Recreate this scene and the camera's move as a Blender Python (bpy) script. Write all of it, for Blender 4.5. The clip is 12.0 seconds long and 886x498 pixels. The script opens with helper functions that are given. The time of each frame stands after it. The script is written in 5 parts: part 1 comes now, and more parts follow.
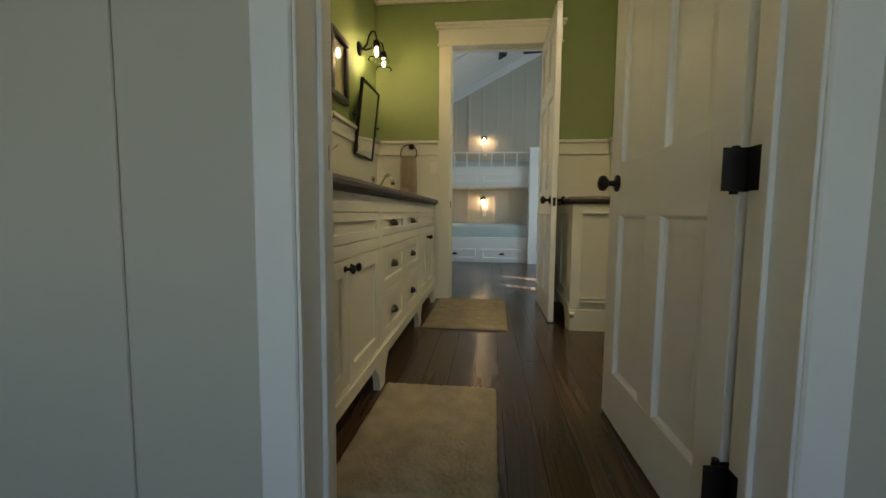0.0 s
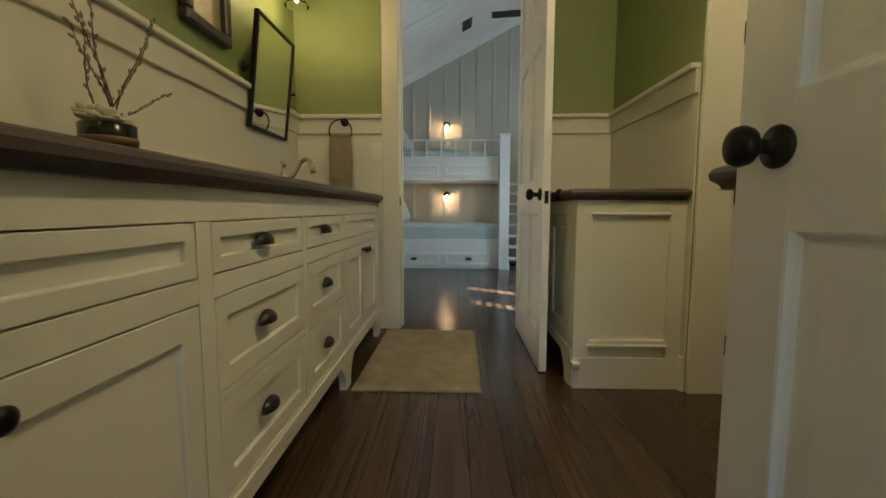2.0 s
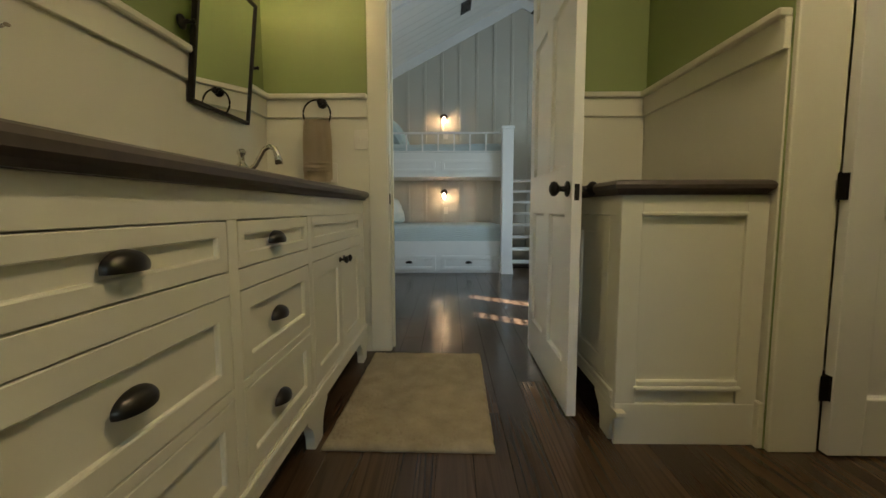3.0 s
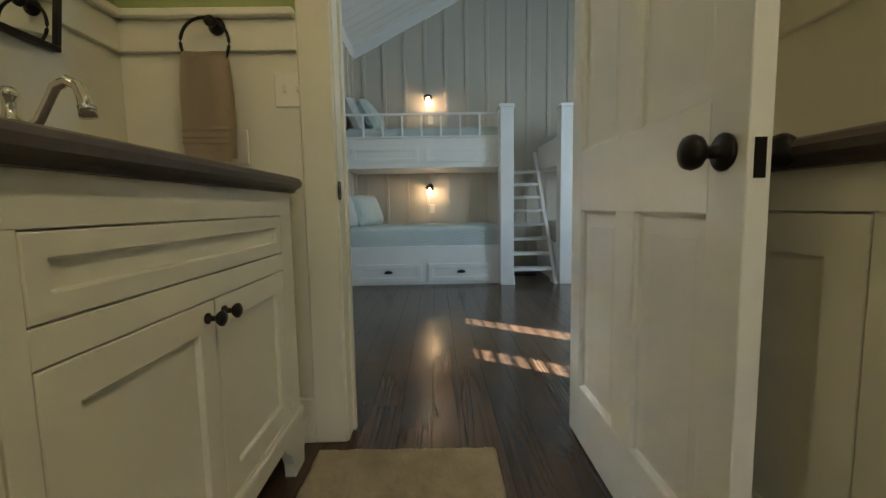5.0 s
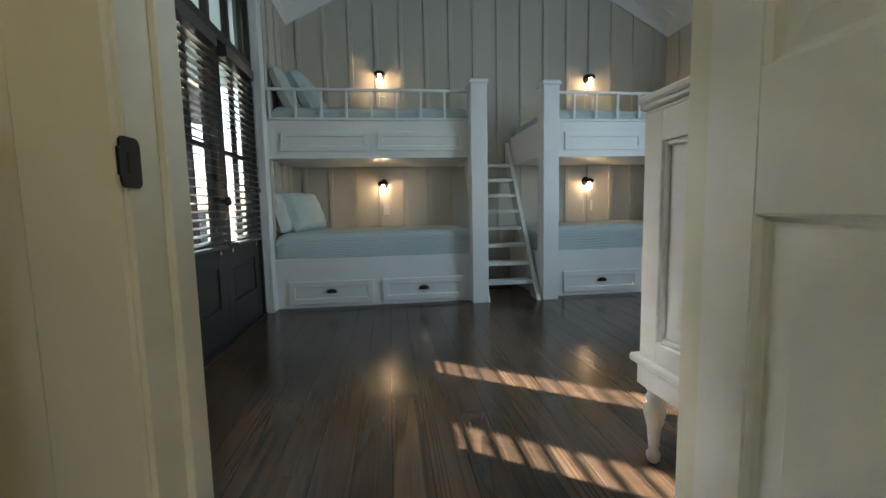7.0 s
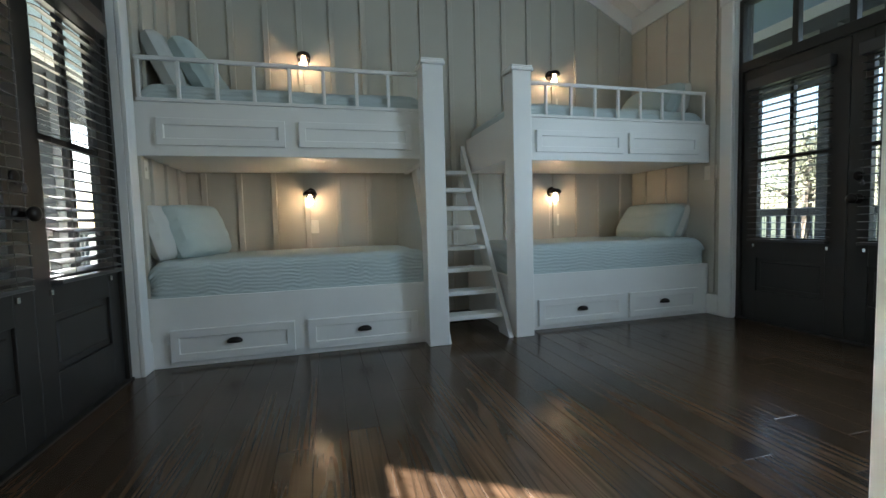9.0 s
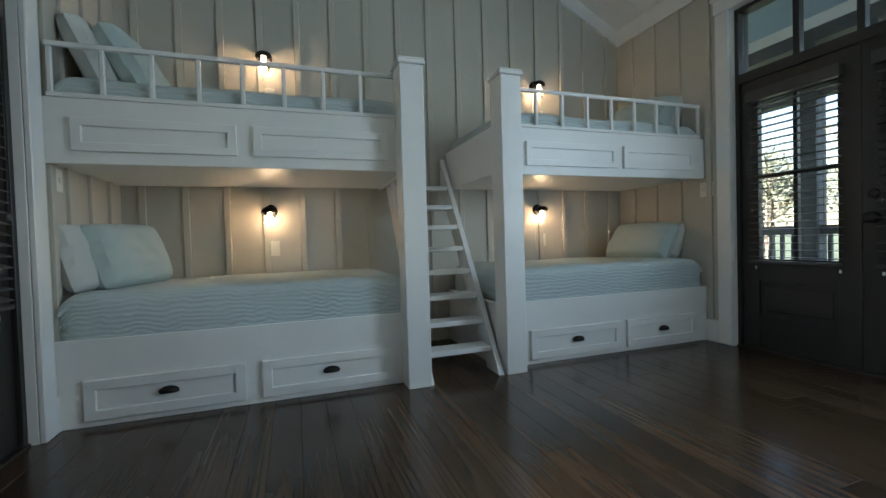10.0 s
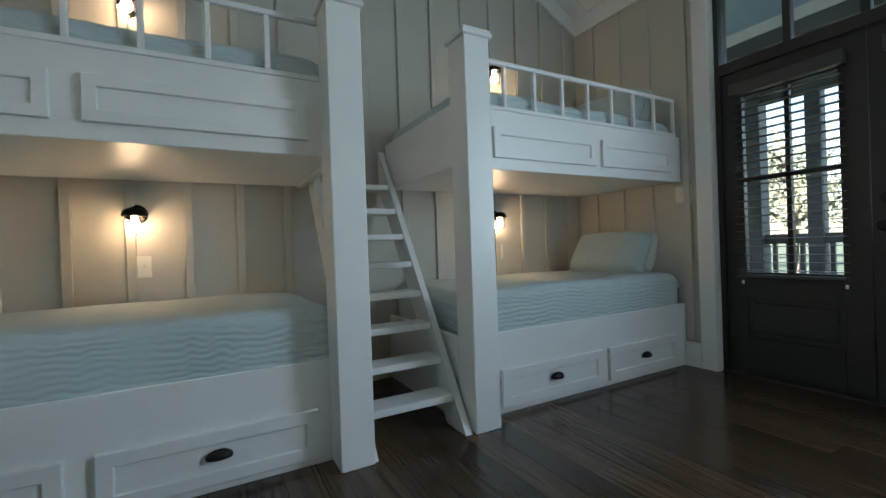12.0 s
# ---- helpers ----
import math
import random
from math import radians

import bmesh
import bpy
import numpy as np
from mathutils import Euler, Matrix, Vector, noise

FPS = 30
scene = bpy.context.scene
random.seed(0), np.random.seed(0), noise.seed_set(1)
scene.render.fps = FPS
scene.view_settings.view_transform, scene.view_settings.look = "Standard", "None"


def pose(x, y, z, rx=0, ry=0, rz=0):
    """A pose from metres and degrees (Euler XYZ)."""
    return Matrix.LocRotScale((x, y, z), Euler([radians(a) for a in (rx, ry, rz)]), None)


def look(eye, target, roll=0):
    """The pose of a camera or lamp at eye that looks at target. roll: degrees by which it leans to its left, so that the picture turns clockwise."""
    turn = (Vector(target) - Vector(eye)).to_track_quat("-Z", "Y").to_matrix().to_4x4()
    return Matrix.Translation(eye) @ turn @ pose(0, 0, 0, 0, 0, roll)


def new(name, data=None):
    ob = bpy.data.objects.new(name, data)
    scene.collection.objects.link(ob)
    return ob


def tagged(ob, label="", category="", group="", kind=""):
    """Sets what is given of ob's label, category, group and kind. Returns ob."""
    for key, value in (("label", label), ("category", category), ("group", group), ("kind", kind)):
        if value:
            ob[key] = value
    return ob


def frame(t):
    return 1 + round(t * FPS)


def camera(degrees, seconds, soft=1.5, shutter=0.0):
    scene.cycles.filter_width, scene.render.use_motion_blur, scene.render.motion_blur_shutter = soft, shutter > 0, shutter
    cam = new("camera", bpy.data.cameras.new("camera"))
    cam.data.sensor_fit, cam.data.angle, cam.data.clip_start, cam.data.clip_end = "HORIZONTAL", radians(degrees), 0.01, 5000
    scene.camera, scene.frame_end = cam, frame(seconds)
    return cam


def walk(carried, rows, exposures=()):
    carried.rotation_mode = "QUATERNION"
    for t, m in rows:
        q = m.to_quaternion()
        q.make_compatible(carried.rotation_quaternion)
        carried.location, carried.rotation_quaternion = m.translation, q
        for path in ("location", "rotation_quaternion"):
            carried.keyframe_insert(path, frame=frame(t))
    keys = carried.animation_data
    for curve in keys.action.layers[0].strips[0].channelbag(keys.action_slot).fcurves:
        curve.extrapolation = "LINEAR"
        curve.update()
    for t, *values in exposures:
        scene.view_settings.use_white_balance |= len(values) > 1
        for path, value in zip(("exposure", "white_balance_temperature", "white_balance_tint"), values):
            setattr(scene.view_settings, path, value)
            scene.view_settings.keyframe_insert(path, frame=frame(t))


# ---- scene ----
cam = camera(92.4, 12.0)
PATH = [
    (0, (0.094, 0.174, 0.845), (-0.113, 2.155, 0.674), 0.5),
    (0.5, (0.1, 0.442, 0.858), (-0.057, 2.428, 0.681), 0.4),
    (1, (0.105, 0.712, 0.866), (0.012, 2.701, 0.686), 0.4),
    (1.5, (0.111, 0.987, 0.873), (0.053, 2.977, 0.689), 0.2),
    (2, (0.111, 1.259, 0.871), (0.064, 3.249, 0.684), 0.1),
    (2.1, (0.111, 1.312, 0.871), (0.067, 3.303, 0.682), 0.2),
    (2.5, (0.097, 1.516, 0.871), (0.061, 3.506, 0.682), 0.1),
    (4.5, (0.079, 2.529, 0.864), (0.06, 4.52, 0.665), -1.0),
    (5, (0.069, 2.785, 0.863), (0.101, 4.775, 0.664), -1.0),
    (5.5, (0.06, 3.035, 0.859), (0.133, 5.025, 0.659), -1.0),
    (6, (0.056, 3.269, 0.856), (0.164, 5.258, 0.655), -1.2),
    (6.5, (0.049, 3.49, 0.859), (0.212, 5.474, 0.658), -1.2),
    (7, (0.058, 3.707, 0.862), (0.302, 5.684, 0.661), -1.2),
    (9, (0.119, 4.568, 0.846), (0.645, 6.493, 0.719), -1.6),
    (9.5, (0.149, 4.76, 0.864), (0.741, 6.67, 0.785), -1.7),
    (10, (0.174, 4.952, 0.871), (0.828, 6.842, 0.823), -1.7),
    (10.5, (0.212, 5.131, 0.872), (0.909, 7.006, 0.842), -1.9),
    (11, (0.249, 5.314, 0.874), (1.029, 7.156, 0.859), -1.9),
    (11.5, (0.296, 5.484, 0.88), (1.173, 7.282, 0.866), -2.0),
    (12, (0.337, 5.654, 0.883), (1.298, 7.408, 0.877), -2.0),
]
walk(cam, [(t, look(eye, target, roll)) for t, eye, target, roll in PATH], exposures=[
    (0, 3.74, 6750, 10), (1, 3.78, 6780, 10), (2, 3.74, 6800, 10), (4.5, 3.77, 6600, 10), (5.5, 3.65, 6450, 10), (7, 3.46, 6300, 10), (9, 3.6, 6300, 10), (12, 3.62, 6250, 10)])

# ---- light ----
SUN_DIR = Vector((0.765, -0.52, -0.402)).normalized()
world = bpy.data.worlds.new("sky_world")
scene.world = world
world.use_nodes = True
wn = world.node_tree.nodes
sky = wn.new("ShaderNodeTexSky")
sky.sky_type, sky.sun_disc = "NISHITA", False
sky.sun_elevation = math.asin(-SUN_DIR.z)
sky.sun_rotation = math.atan2(-SUN_DIR.x, -SUN_DIR.y)
world.node_tree.links.new(sky.outputs[0], wn["Background"].inputs[0])
wn["Background"].inputs[1].default_value = 0.05
sun = new("sun", bpy.data.lights.new("sun", "SUN"))
sun.data.energy, sun.data.angle, sun.data.color = 5.0, radians(0.5), (1.0, 0.975, 0.94)
sun.matrix_basis = SUN_DIR.to_track_quat("-Z", "Y").to_matrix().to_4x4()


def fill_light(name, x, y, z, w, h, toward, watts, color):
    """Area lamp in an added, unseen opening: stands in for sky light."""
    lamp = new(name, bpy.data.lights.new(name, "AREA"))
    lamp.data.shape, lamp.data.size, lamp.data.size_y = "RECTANGLE", w, h
    lamp.data.energy, lamp.data.color = watts, color
    lamp.matrix_basis = look((x, y, z), (x + toward[0], y + toward[1], z + toward[2]))
    return lamp


# cool fill for the bunks, from an unseen opening added in the right wall
fill_light("fill_light_right", 3.35, 5.15, 1.5, 0.86, 1.36, (-1, 0.3, 0.35), 3.6, (0.64, 0.83, 1.0))
# added fill for the hall, out of view behind the camera
fill_light("fill_light_hall", 0.0, -3.05, 1.5, 2.9, 1.36, (0, 1, 0), 0.55, (0.98, 0.97, 0.88))

# ---- materials ----


def material(name, color, rough=0.5, metal=0.0, vary=0.08, scale=6.0, bump=0.05, fine=180.0, spec=0.5):
    m = bpy.data.materials.new(name)
    m.use_nodes = True
    n, l = m.node_tree.nodes, m.node_tree.links
    b = n["Principled BSDF"]
    b.inputs["Roughness"].default_value, b.inputs["Metallic"].default_value = rough, metal
    b.inputs["Specular IOR Level"].default_value = spec
    co = n.new("ShaderNodeTexCoord")
    big = n.new("ShaderNodeTexNoise")
    big.inputs["Scale"].default_value, big.inputs["Detail"].default_value = scale, 4
    l.new(co.outputs["Object"], big.inputs["Vector"])
    mix = n.new("ShaderNodeMix")
    mix.data_type = "RGBA"
    mix.inputs[6].default_value = [c * (1 - vary) for c in color] + [1]
    mix.inputs[7].default_value = [min(1, c * (1 + vary)) for c in color] + [1]
    l.new(big.outputs[0], mix.inputs[0])
    l.new(mix.outputs[2], b.inputs["Base Color"])
    small = n.new("ShaderNodeTexNoise")
    small.inputs["Scale"].default_value, small.inputs["Detail"].default_value = fine, 3
    l.new(co.outputs["Object"], small.inputs["Vector"])
    rr = n.new("ShaderNodeMapRange")
    rr.inputs[3].default_value, rr.inputs[4].default_value = max(0, rough - 0.07), min(1, rough + 0.1)
    l.new(big.outputs[0], rr.inputs[0])
    l.new(rr.outputs[0], b.inputs["Roughness"])
    bp = n.new("ShaderNodeBump")
    bp.inputs["Strength"].default_value, bp.inputs["Distance"].default_value = bump, 0.003
    l.new(small.outputs[0], bp.inputs["Height"])
    l.new(bp.outputs[0], b.inputs["Normal"])
    return m


CREAM = material("cream_paint", (0.765, 0.745, 0.625), 0.38, vary=0.03, bump=0.04, fine=90)
WHITE = material("white_paint", (0.80, 0.80, 0.78), 0.35, vary=0.03, bump=0.04, fine=90)
CEIL = material("ceiling_paint", (0.80, 0.80, 0.77), 0.5, vary=0.03, bump=0.05)
GREEN = material("green_wall_paint", (0.265, 0.33, 0.125), 0.55, vary=0.06, scale=2.5, bump=0.10, fine=140)
GREY = material("grey_board_paint", (0.53, 0.505, 0.435), 0.5, vary=0.05, scale=2.0, bump=0.06)
STONE = material("brown_stone", (0.085, 0.068, 0.058), 0.42, vary=0.35, scale=30, bump=0.05)
IRON = material("oil_rubbed_bronze", (0.022, 0.019, 0.017), 0.38, metal=0.7, vary=0.3, bump=0.08)
NICKEL = material("brushed_pewter", (0.06, 0.056, 0.052), 0.36, metal=0.9, vary=0.2, bump=0.05)
CHROME = material("polished_nickel", (0.75, 0.72, 0.67), 0.14, metal=1.0, vary=0.03, bump=0.0)
DARKDOOR = material("black_brown_door_paint", (0.021, 0.018, 0.015), 0.45, vary=0.25, scale=5, bump=0.08)
BLIND = material("dark_blind_slat", (0.055, 0.052, 0.05), 0.30, vary=0.2, bump=0.05)
QUILT = material("pale_aqua_quilt", (0.50, 0.575, 0.575), 0.85, vary=0.06, scale=5, bump=0.25, fine=320, spec=0.2)
PILLOW_GREY = material("pale_grey_linen", (0.62, 0.63, 0.60), 0.9, vary=0.05, bump=0.3, fine=500, spec=0.2)
PILLOW_AQUA = material("aqua_linen", (0.47, 0.56, 0.55), 0.9, vary=0.05, bump=0.3, fine=500, spec=0.2)
TOWEL = material("tan_terry", (0.60, 0.50, 0.36), 0.95, vary=0.08, bump=0.6, fine=600, spec=0.1)
RUG = material("beige_shag", (0.41, 0.355, 0.25), 0.98, vary=0.38, scale=11, bump=1.0, fine=260, spec=0.05)
PLASTIC = material("ivory_switch_plastic", (0.82, 0.79, 0.70), 0.35, vary=0.02, bump=0.0)
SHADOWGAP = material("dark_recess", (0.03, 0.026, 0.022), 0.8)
PORCH_BLUE = material("porch_blue_paint", (0.33, 0.47, 0.60), 0.6)
PORCH_DARK = material("porch_dark_paint", (0.06, 0.065, 0.07), 0.6)
DECK = material("deck_boards", (0.22, 0.19, 0.16), 0.75, vary=0.2, bump=0.2)
GRASS = material("far_grass", (0.04, 0.055, 0.022), 0.9, vary=0.4, scale=0.6)
LEAF = material("tree_leaf", (0.115, 0.12, 0.072), 0.7, vary=0.5, scale=3)
BARK = material("tree_bark", (0.10, 0.08, 0.06), 0.9, vary=0.3, bump=0.5, fine=40)


def glass_material(name, rough=0.0, ior=1.45):
    m = bpy.data.materials.new(name)
    m.use_nodes = True
    b = m.node_tree.nodes["Principled BSDF"]
    b.inputs["Base Color"].default_value = (0.98, 0.99, 0.98, 1)
    b.inputs["Transmission Weight"].default_value = 1.0
    b.inputs["Roughness"].default_value, b.inputs["IOR"].default_value = rough, ior
    return m


GLASS = glass_material("clear_glass")
THIN = glass_material("thin_blown_glass", 0.0, 1.12)
MIRROR = bpy.data.materials.new("mirror_silver")
MIRROR.use_nodes = True
mb = MIRROR.node_tree.nodes["Principled BSDF"]
mb.inputs["Base Color"].default_value = (0.86, 0.88, 0.86, 1)
mb.inputs["Metallic"].default_value, mb.inputs["Roughness"].default_value = 1.0, 0.015


def glow(name, color, strength):
    m = bpy.data.materials.new(name)
    m.use_nodes = True
    b = m.node_tree.nodes["Principled BSDF"]
    b.inputs["Base Color"].default_value = (0.9, 0.8, 0.6, 1)
    b.inputs["Emission Color"].default_value = (*color, 1)
    b.inputs["Emission Strength"].default_value = strength
    return m


FILAMENT = glow("warm_filament", (1.0, 0.72, 0.40), 8.6)
LED = glow("warm_bulb", (1.0, 0.66, 0.38), 4.5)
# glow of the unseen ceiling lamp added in the bath
CEILING_FILL = glow("ceiling_fill_lamp_glow", (1.0, 0.79, 0.50), 6.3)


def floor_wood():
    """Dark stained pine: long cathedral grain, tone by plank."""
    m = bpy.data.materials.new("dark_pine_boards")
    m.use_nodes = True
    n, l = m.node_tree.nodes, m.node_tree.links
    b = n["Principled BSDF"]
    geo = n.new("ShaderNodeNewGeometry")
    info = n.new("ShaderNodeObjectInfo")
    off = n.new("ShaderNodeVectorMath")
    off.operation = "MULTIPLY_ADD"
    off.inputs[1].default_value = (37.0, 91.0, 13.0)
    rnd = n.new("ShaderNodeCombineXYZ")
    for k in range(3):
        l.new(info.outputs["Random"], rnd.inputs[k])
    l.new(rnd.outputs[0], off.inputs[0])
    l.new(geo.outputs["Position"], off.inputs[2])
    sc = n.new("ShaderNodeVectorMath")
    sc.operation = "MULTIPLY"
    sc.inputs[1].default_value = (8.0, 0.30, 1.0)
    l.new(off.outputs[0], sc.inputs[0])
    warp = n.new("ShaderNodeTexNoise")
    warp.inputs["Scale"].default_value, warp.inputs["Detail"].default_value = 1.0, 1.2
    l.new(sc.outputs[0], warp.inputs["Vector"])
    rings = n.new("ShaderNodeMath")
    rings.operation = "MULTIPLY"
    rings.inputs[1].default_value = 15.0
    l.new(warp.outputs[0], rings.inputs[0])
    saw = n.new("ShaderNodeMath")
    saw.operation = "FRACT"
    l.new(rings.outputs[0], saw.inputs[0])
    ramp = n.new("ShaderNodeValToRGB")
    e = ramp.color_ramp.elements
    e[0].position, e[0].color = 0.0, (0.100, 0.061, 0.036, 1)
    e[1].position, e[1].color = 1.0, (0.100, 0.061, 0.036, 1)
    for at, col in ((0.50, (0.088, 0.050, 0.027, 1)), (0.82, (0.040, 0.023, 0.013, 1)), (0.93, (0.056, 0.033, 0.019, 1))):
        k = e.new(at)
        k.color = col
    l.new(saw.outputs[0], ramp.inputs[0])
    fib = n.new("ShaderNodeTexNoise")
    fib.inputs["Scale"].default_value, fib.inputs["Detail"].default_value = 30, 5
    fs = n.new("ShaderNodeVectorMath")
    fs.operation = "MULTIPLY"
    fs.inputs[1].default_value = (6.0, 0.12, 1.0)
    l.new(off.outputs[0], fs.inputs[0])
    l.new(fs.outputs[0], fib.inputs["Vector"])
    hsv = n.new("ShaderNodeHueSaturation")
    tone = n.new("ShaderNodeMapRange")
    tone.inputs[3].default_value, tone.inputs[4].default_value = 0.70, 1.30
    l.new(info.outputs["Random"], tone.inputs[0])
    l.new(tone.outputs[0], hsv.inputs["Value"])
    plain = n.new("ShaderNodeMix")
    plain.data_type = "RGBA"
    plain.inputs[7].default_value = (0.064, 0.039, 0.023, 1)
    patch = n.new("ShaderNodeTexNoise")
    patch.inputs["Scale"].default_value, patch.inputs["Detail"].default_value = 0.9, 2
    l.new(sc.outputs[0], patch.inputs["Vector"])
    fade = n.new("ShaderNodeMapRange")
    fade.inputs[1].default_value, fade.inputs[2].default_value = 0.38, 0.62
    fade.inputs[3].default_value, fade.inputs[4].default_value = 0.08, 0.85
    l.new(patch.outputs[0], fade.inputs[0])
    l.new(fade.outputs[0], plain.inputs[0])
    l.new(ramp.outputs[0], plain.inputs[6])
    mul = n.new("ShaderNodeMix")
    mul.data_type, mul.blend_type = "RGBA", "MULTIPLY"
    mul.inputs[0].default_value = 0.6
    l.new(plain.outputs[2], mul.inputs[6])
    grey = n.new("ShaderNodeMapRange")
    grey.inputs[1].default_value, grey.inputs[2].default_value = 0.3, 0.7
    grey.inputs[3].default_value, grey.inputs[4].default_value = 0.72, 1.15
    l.new(fib.outputs[0], grey.inputs[0])
    l.new(grey.outputs[0], mul.inputs[7])
    l.new(mul.outputs[2], hsv.inputs["Color"])
    l.new(hsv.outputs[0], b.inputs["Base Color"])
    rr = n.new("ShaderNodeMapRange")
    rr.inputs[3].default_value, rr.inputs[4].default_value = 0.17, 0.24
    l.new(fib.outputs[0], rr.inputs[0])
    l.new(rr.outputs[0], b.inputs["Roughness"])
    bp = n.new("ShaderNodeBump")
    bp.inputs["Strength"].default_value, bp.inputs["Distance"].default_value = 0.06, 0.002
    l.new(fib.outputs[0], bp.inputs["Height"])
    l.new(bp.outputs[0], b.inputs["Normal"])
    return m


WOOD = floor_wood()

# ---- building helpers ----


def box(bm, x0, x1, y0, y1, z0, z1, bevel=0.0, seg=1):
    """A box with rounded edges, added to bm."""
    x0, x1, y0, y1, z0, z1 = min(x0, x1), max(x0, x1), min(y0, y1), max(y0, y1), min(z0, z1), max(z0, z1)
    got = bmesh.ops.create_cube(bm, size=1.0)["verts"]
    for v in got:
        v.co = Vector((x0 + (v.co.x + 0.5) * (x1 - x0), y0 + (v.co.y + 0.5) * (y1 - y0), z0 + (v.co.z + 0.5) * (z1 - z0)))
    if bevel > 0:
        bevel = min(bevel, 0.45 * min(x1 - x0, y1 - y0, z1 - z0))
        edges = list({e for v in got for e in v.link_edges})
        bmesh.ops.bevel(bm, geom=edges, offset=bevel, segments=seg, affect="EDGES", profile=0.5)
    return bm


def boxes(*specs, bevel=0.002):
    bm = bmesh.new()
    for s in specs:
        box(bm, *s[:6], bevel=s[6] if len(s) > 6 else bevel)
    return bm


def rod(bm, p, q, r0, r1=None, seg=12):
    """A round bar from p to q, added to bm."""
    p, q = Vector(p), Vector(q)
    r1 = r0 if r1 is None else r1
    turn = (q - p).to_track_quat("Z", "Y").to_matrix().to_4x4()
    bmesh.ops.create_cone(bm, cap_ends=True, segments=seg, radius1=r0, radius2=r1, depth=(q - p).length,
                          matrix=Matrix.Translation((p + q) / 2) @ turn)
    return bm


def lathe(bm, profile, m=None, seg=20):
    """A turned body: profile rows of (radius, height) about the z axis, placed by m."""
    m = m or Matrix()
    rings = []
    for r, h in profile:
        rings.append([bm.verts.new(m @ Vector((max(r, 0.0002) * math.cos(2 * math.pi * k / seg), max(r, 0.0002) * math.sin(2 * math.pi * k / seg), h))) for k in range(seg)])
    for a, b in zip(rings, rings[1:]):
        for k in range(seg):
            bm.faces.new((a[k], a[(k + 1) % seg], b[(k + 1) % seg], b[k]))
    bm.faces.new(rings[0][::-1])
    bm.faces.new(rings[-1])
    return bm


def tube(bm, points, r, seg=10):
    """A round bar along a line of points."""
    points = [Vector(p) for p in points]
    rings = []
    for i, p in enumerate(points):
        d = (points[min(i + 1, len(points) - 1)] - points[max(i - 1, 0)]).normalized()
        turn = d.to_track_quat("Z", "Y").to_matrix()
        rr = r[i] if isinstance(r, (list, tuple)) else r
        rings.append([bm.verts.new(p + turn @ Vector((rr * math.cos(2 * math.pi * k / seg), rr * math.sin(2 * math.pi * k / seg), 0))) for k in range(seg)])
    for a, b in zip(rings, rings[1:]):
        for k in range(seg):
            bm.faces.new((a[k], a[(k + 1) % seg], b[(k + 1) % seg], b[k]))
    bm.faces.new(rings[0][::-1])
    bm.faces.new(rings[-1])
    return bm


def smooth(bm, angle=40):
    for f in bm.faces:
        f.smooth = True
    for e in bm.edges:
        if len(e.link_faces) == 2 and e.calc_face_angle(0) > radians(angle):
            e.smooth = False
    return bm


BASE = {}


def thing(name, base, label, category, group="", kind=""):
    """A thing: an empty at its base. Its parts are given in world places."""
    ob = new(name)
    ob.empty_display_size = 0.1
    ob.location = base
    BASE[ob] = Vector(base)
    return tagged(ob, label, category, group, kind)


def part(name, bm, mat, parent=None, label="", shade=False):
    """One mesh object under a thing or a part."""
    if shade:
        smooth(bm)
    bmesh.ops.recalc_face_normals(bm, faces=bm.faces)
    base = BASE[parent] if parent else Vector()
    bmesh.ops.translate(bm, verts=bm.verts, vec=-base)
    me = bpy.data.meshes.new(name)
    bm.to_mesh(me)
    bm.free()
    me.materials.append(mat)
    ob = new(name, me)
    ob.parent = parent
    BASE[ob] = base
    if label:
        ob["label"] = label
    return ob


def solid(name, bm, mat, label, category, kind="structure", shade=False):
    return tagged(part(name, bm, mat, None, "", shade), label, category, "", kind)


def shaker(bm, u0, u1, z0, z1, put, rail=0.055, depth=0.02, recess=0.011):
    """A frame-and-panel front; put maps (u, outward, z) to the world."""
    r = min(rail, 0.32 * (z1 - z0), 0.32 * (u1 - u0))
    rings = []
    for inset, o in ((0, 0), (0, depth - 0.002), (0.002, depth), (r - 0.003, depth), (r, depth - 0.003), (r + 0.001, depth - recess)):
        rings.append([bm.verts.new(put(u, o, z)) for u, z in ((u0 + inset, z0 + inset), (u1 - inset, z0 + inset), (u1 - inset, z1 - inset), (u0 + inset, z1 - inset))])
    for p, q in zip(rings, rings[1:]):
        for k in range(4):
            bm.faces.new((p[k], p[(k + 1) % 4], q[(k + 1) % 4], q[k]))
    bm.faces.new(rings[0][::-1])
    bm.faces.new(rings[-1])
    return bm


def add(bm, other, put=None):
    """Adds other to bm, its points placed by put(x, y, z)."""
    if put:
        for v in other.verts:
            v.co = Vector(put(*v.co))
    me = bpy.data.meshes.new("joined")
    other.to_mesh(me)
    other.free()
    bm.from_mesh(me)
    bpy.data.meshes.remove(me)
    return bm


# ---- the place ----
# Bath: left wall x=-1.0, far wall y=4.31..4.41, near wall y=0.96..1.11.
# Bunk room: x=-0.945..3.27, y=4.445..8.42, eaves 2.87, ridge 3.97.
LX, RX, BACK, EAVE, RIDGE, MID = -0.945, 3.27, 8.42, 2.87, 3.97, 1.1625
ND0, ND1 = -0.26, 0.63
FD0, FD1 = -0.268, 0.62
HEAD = 2.40
DOOR_Y = {1: (5.86, 7.34), -1: (5.77, 7.25)}
DTOP = 2.50

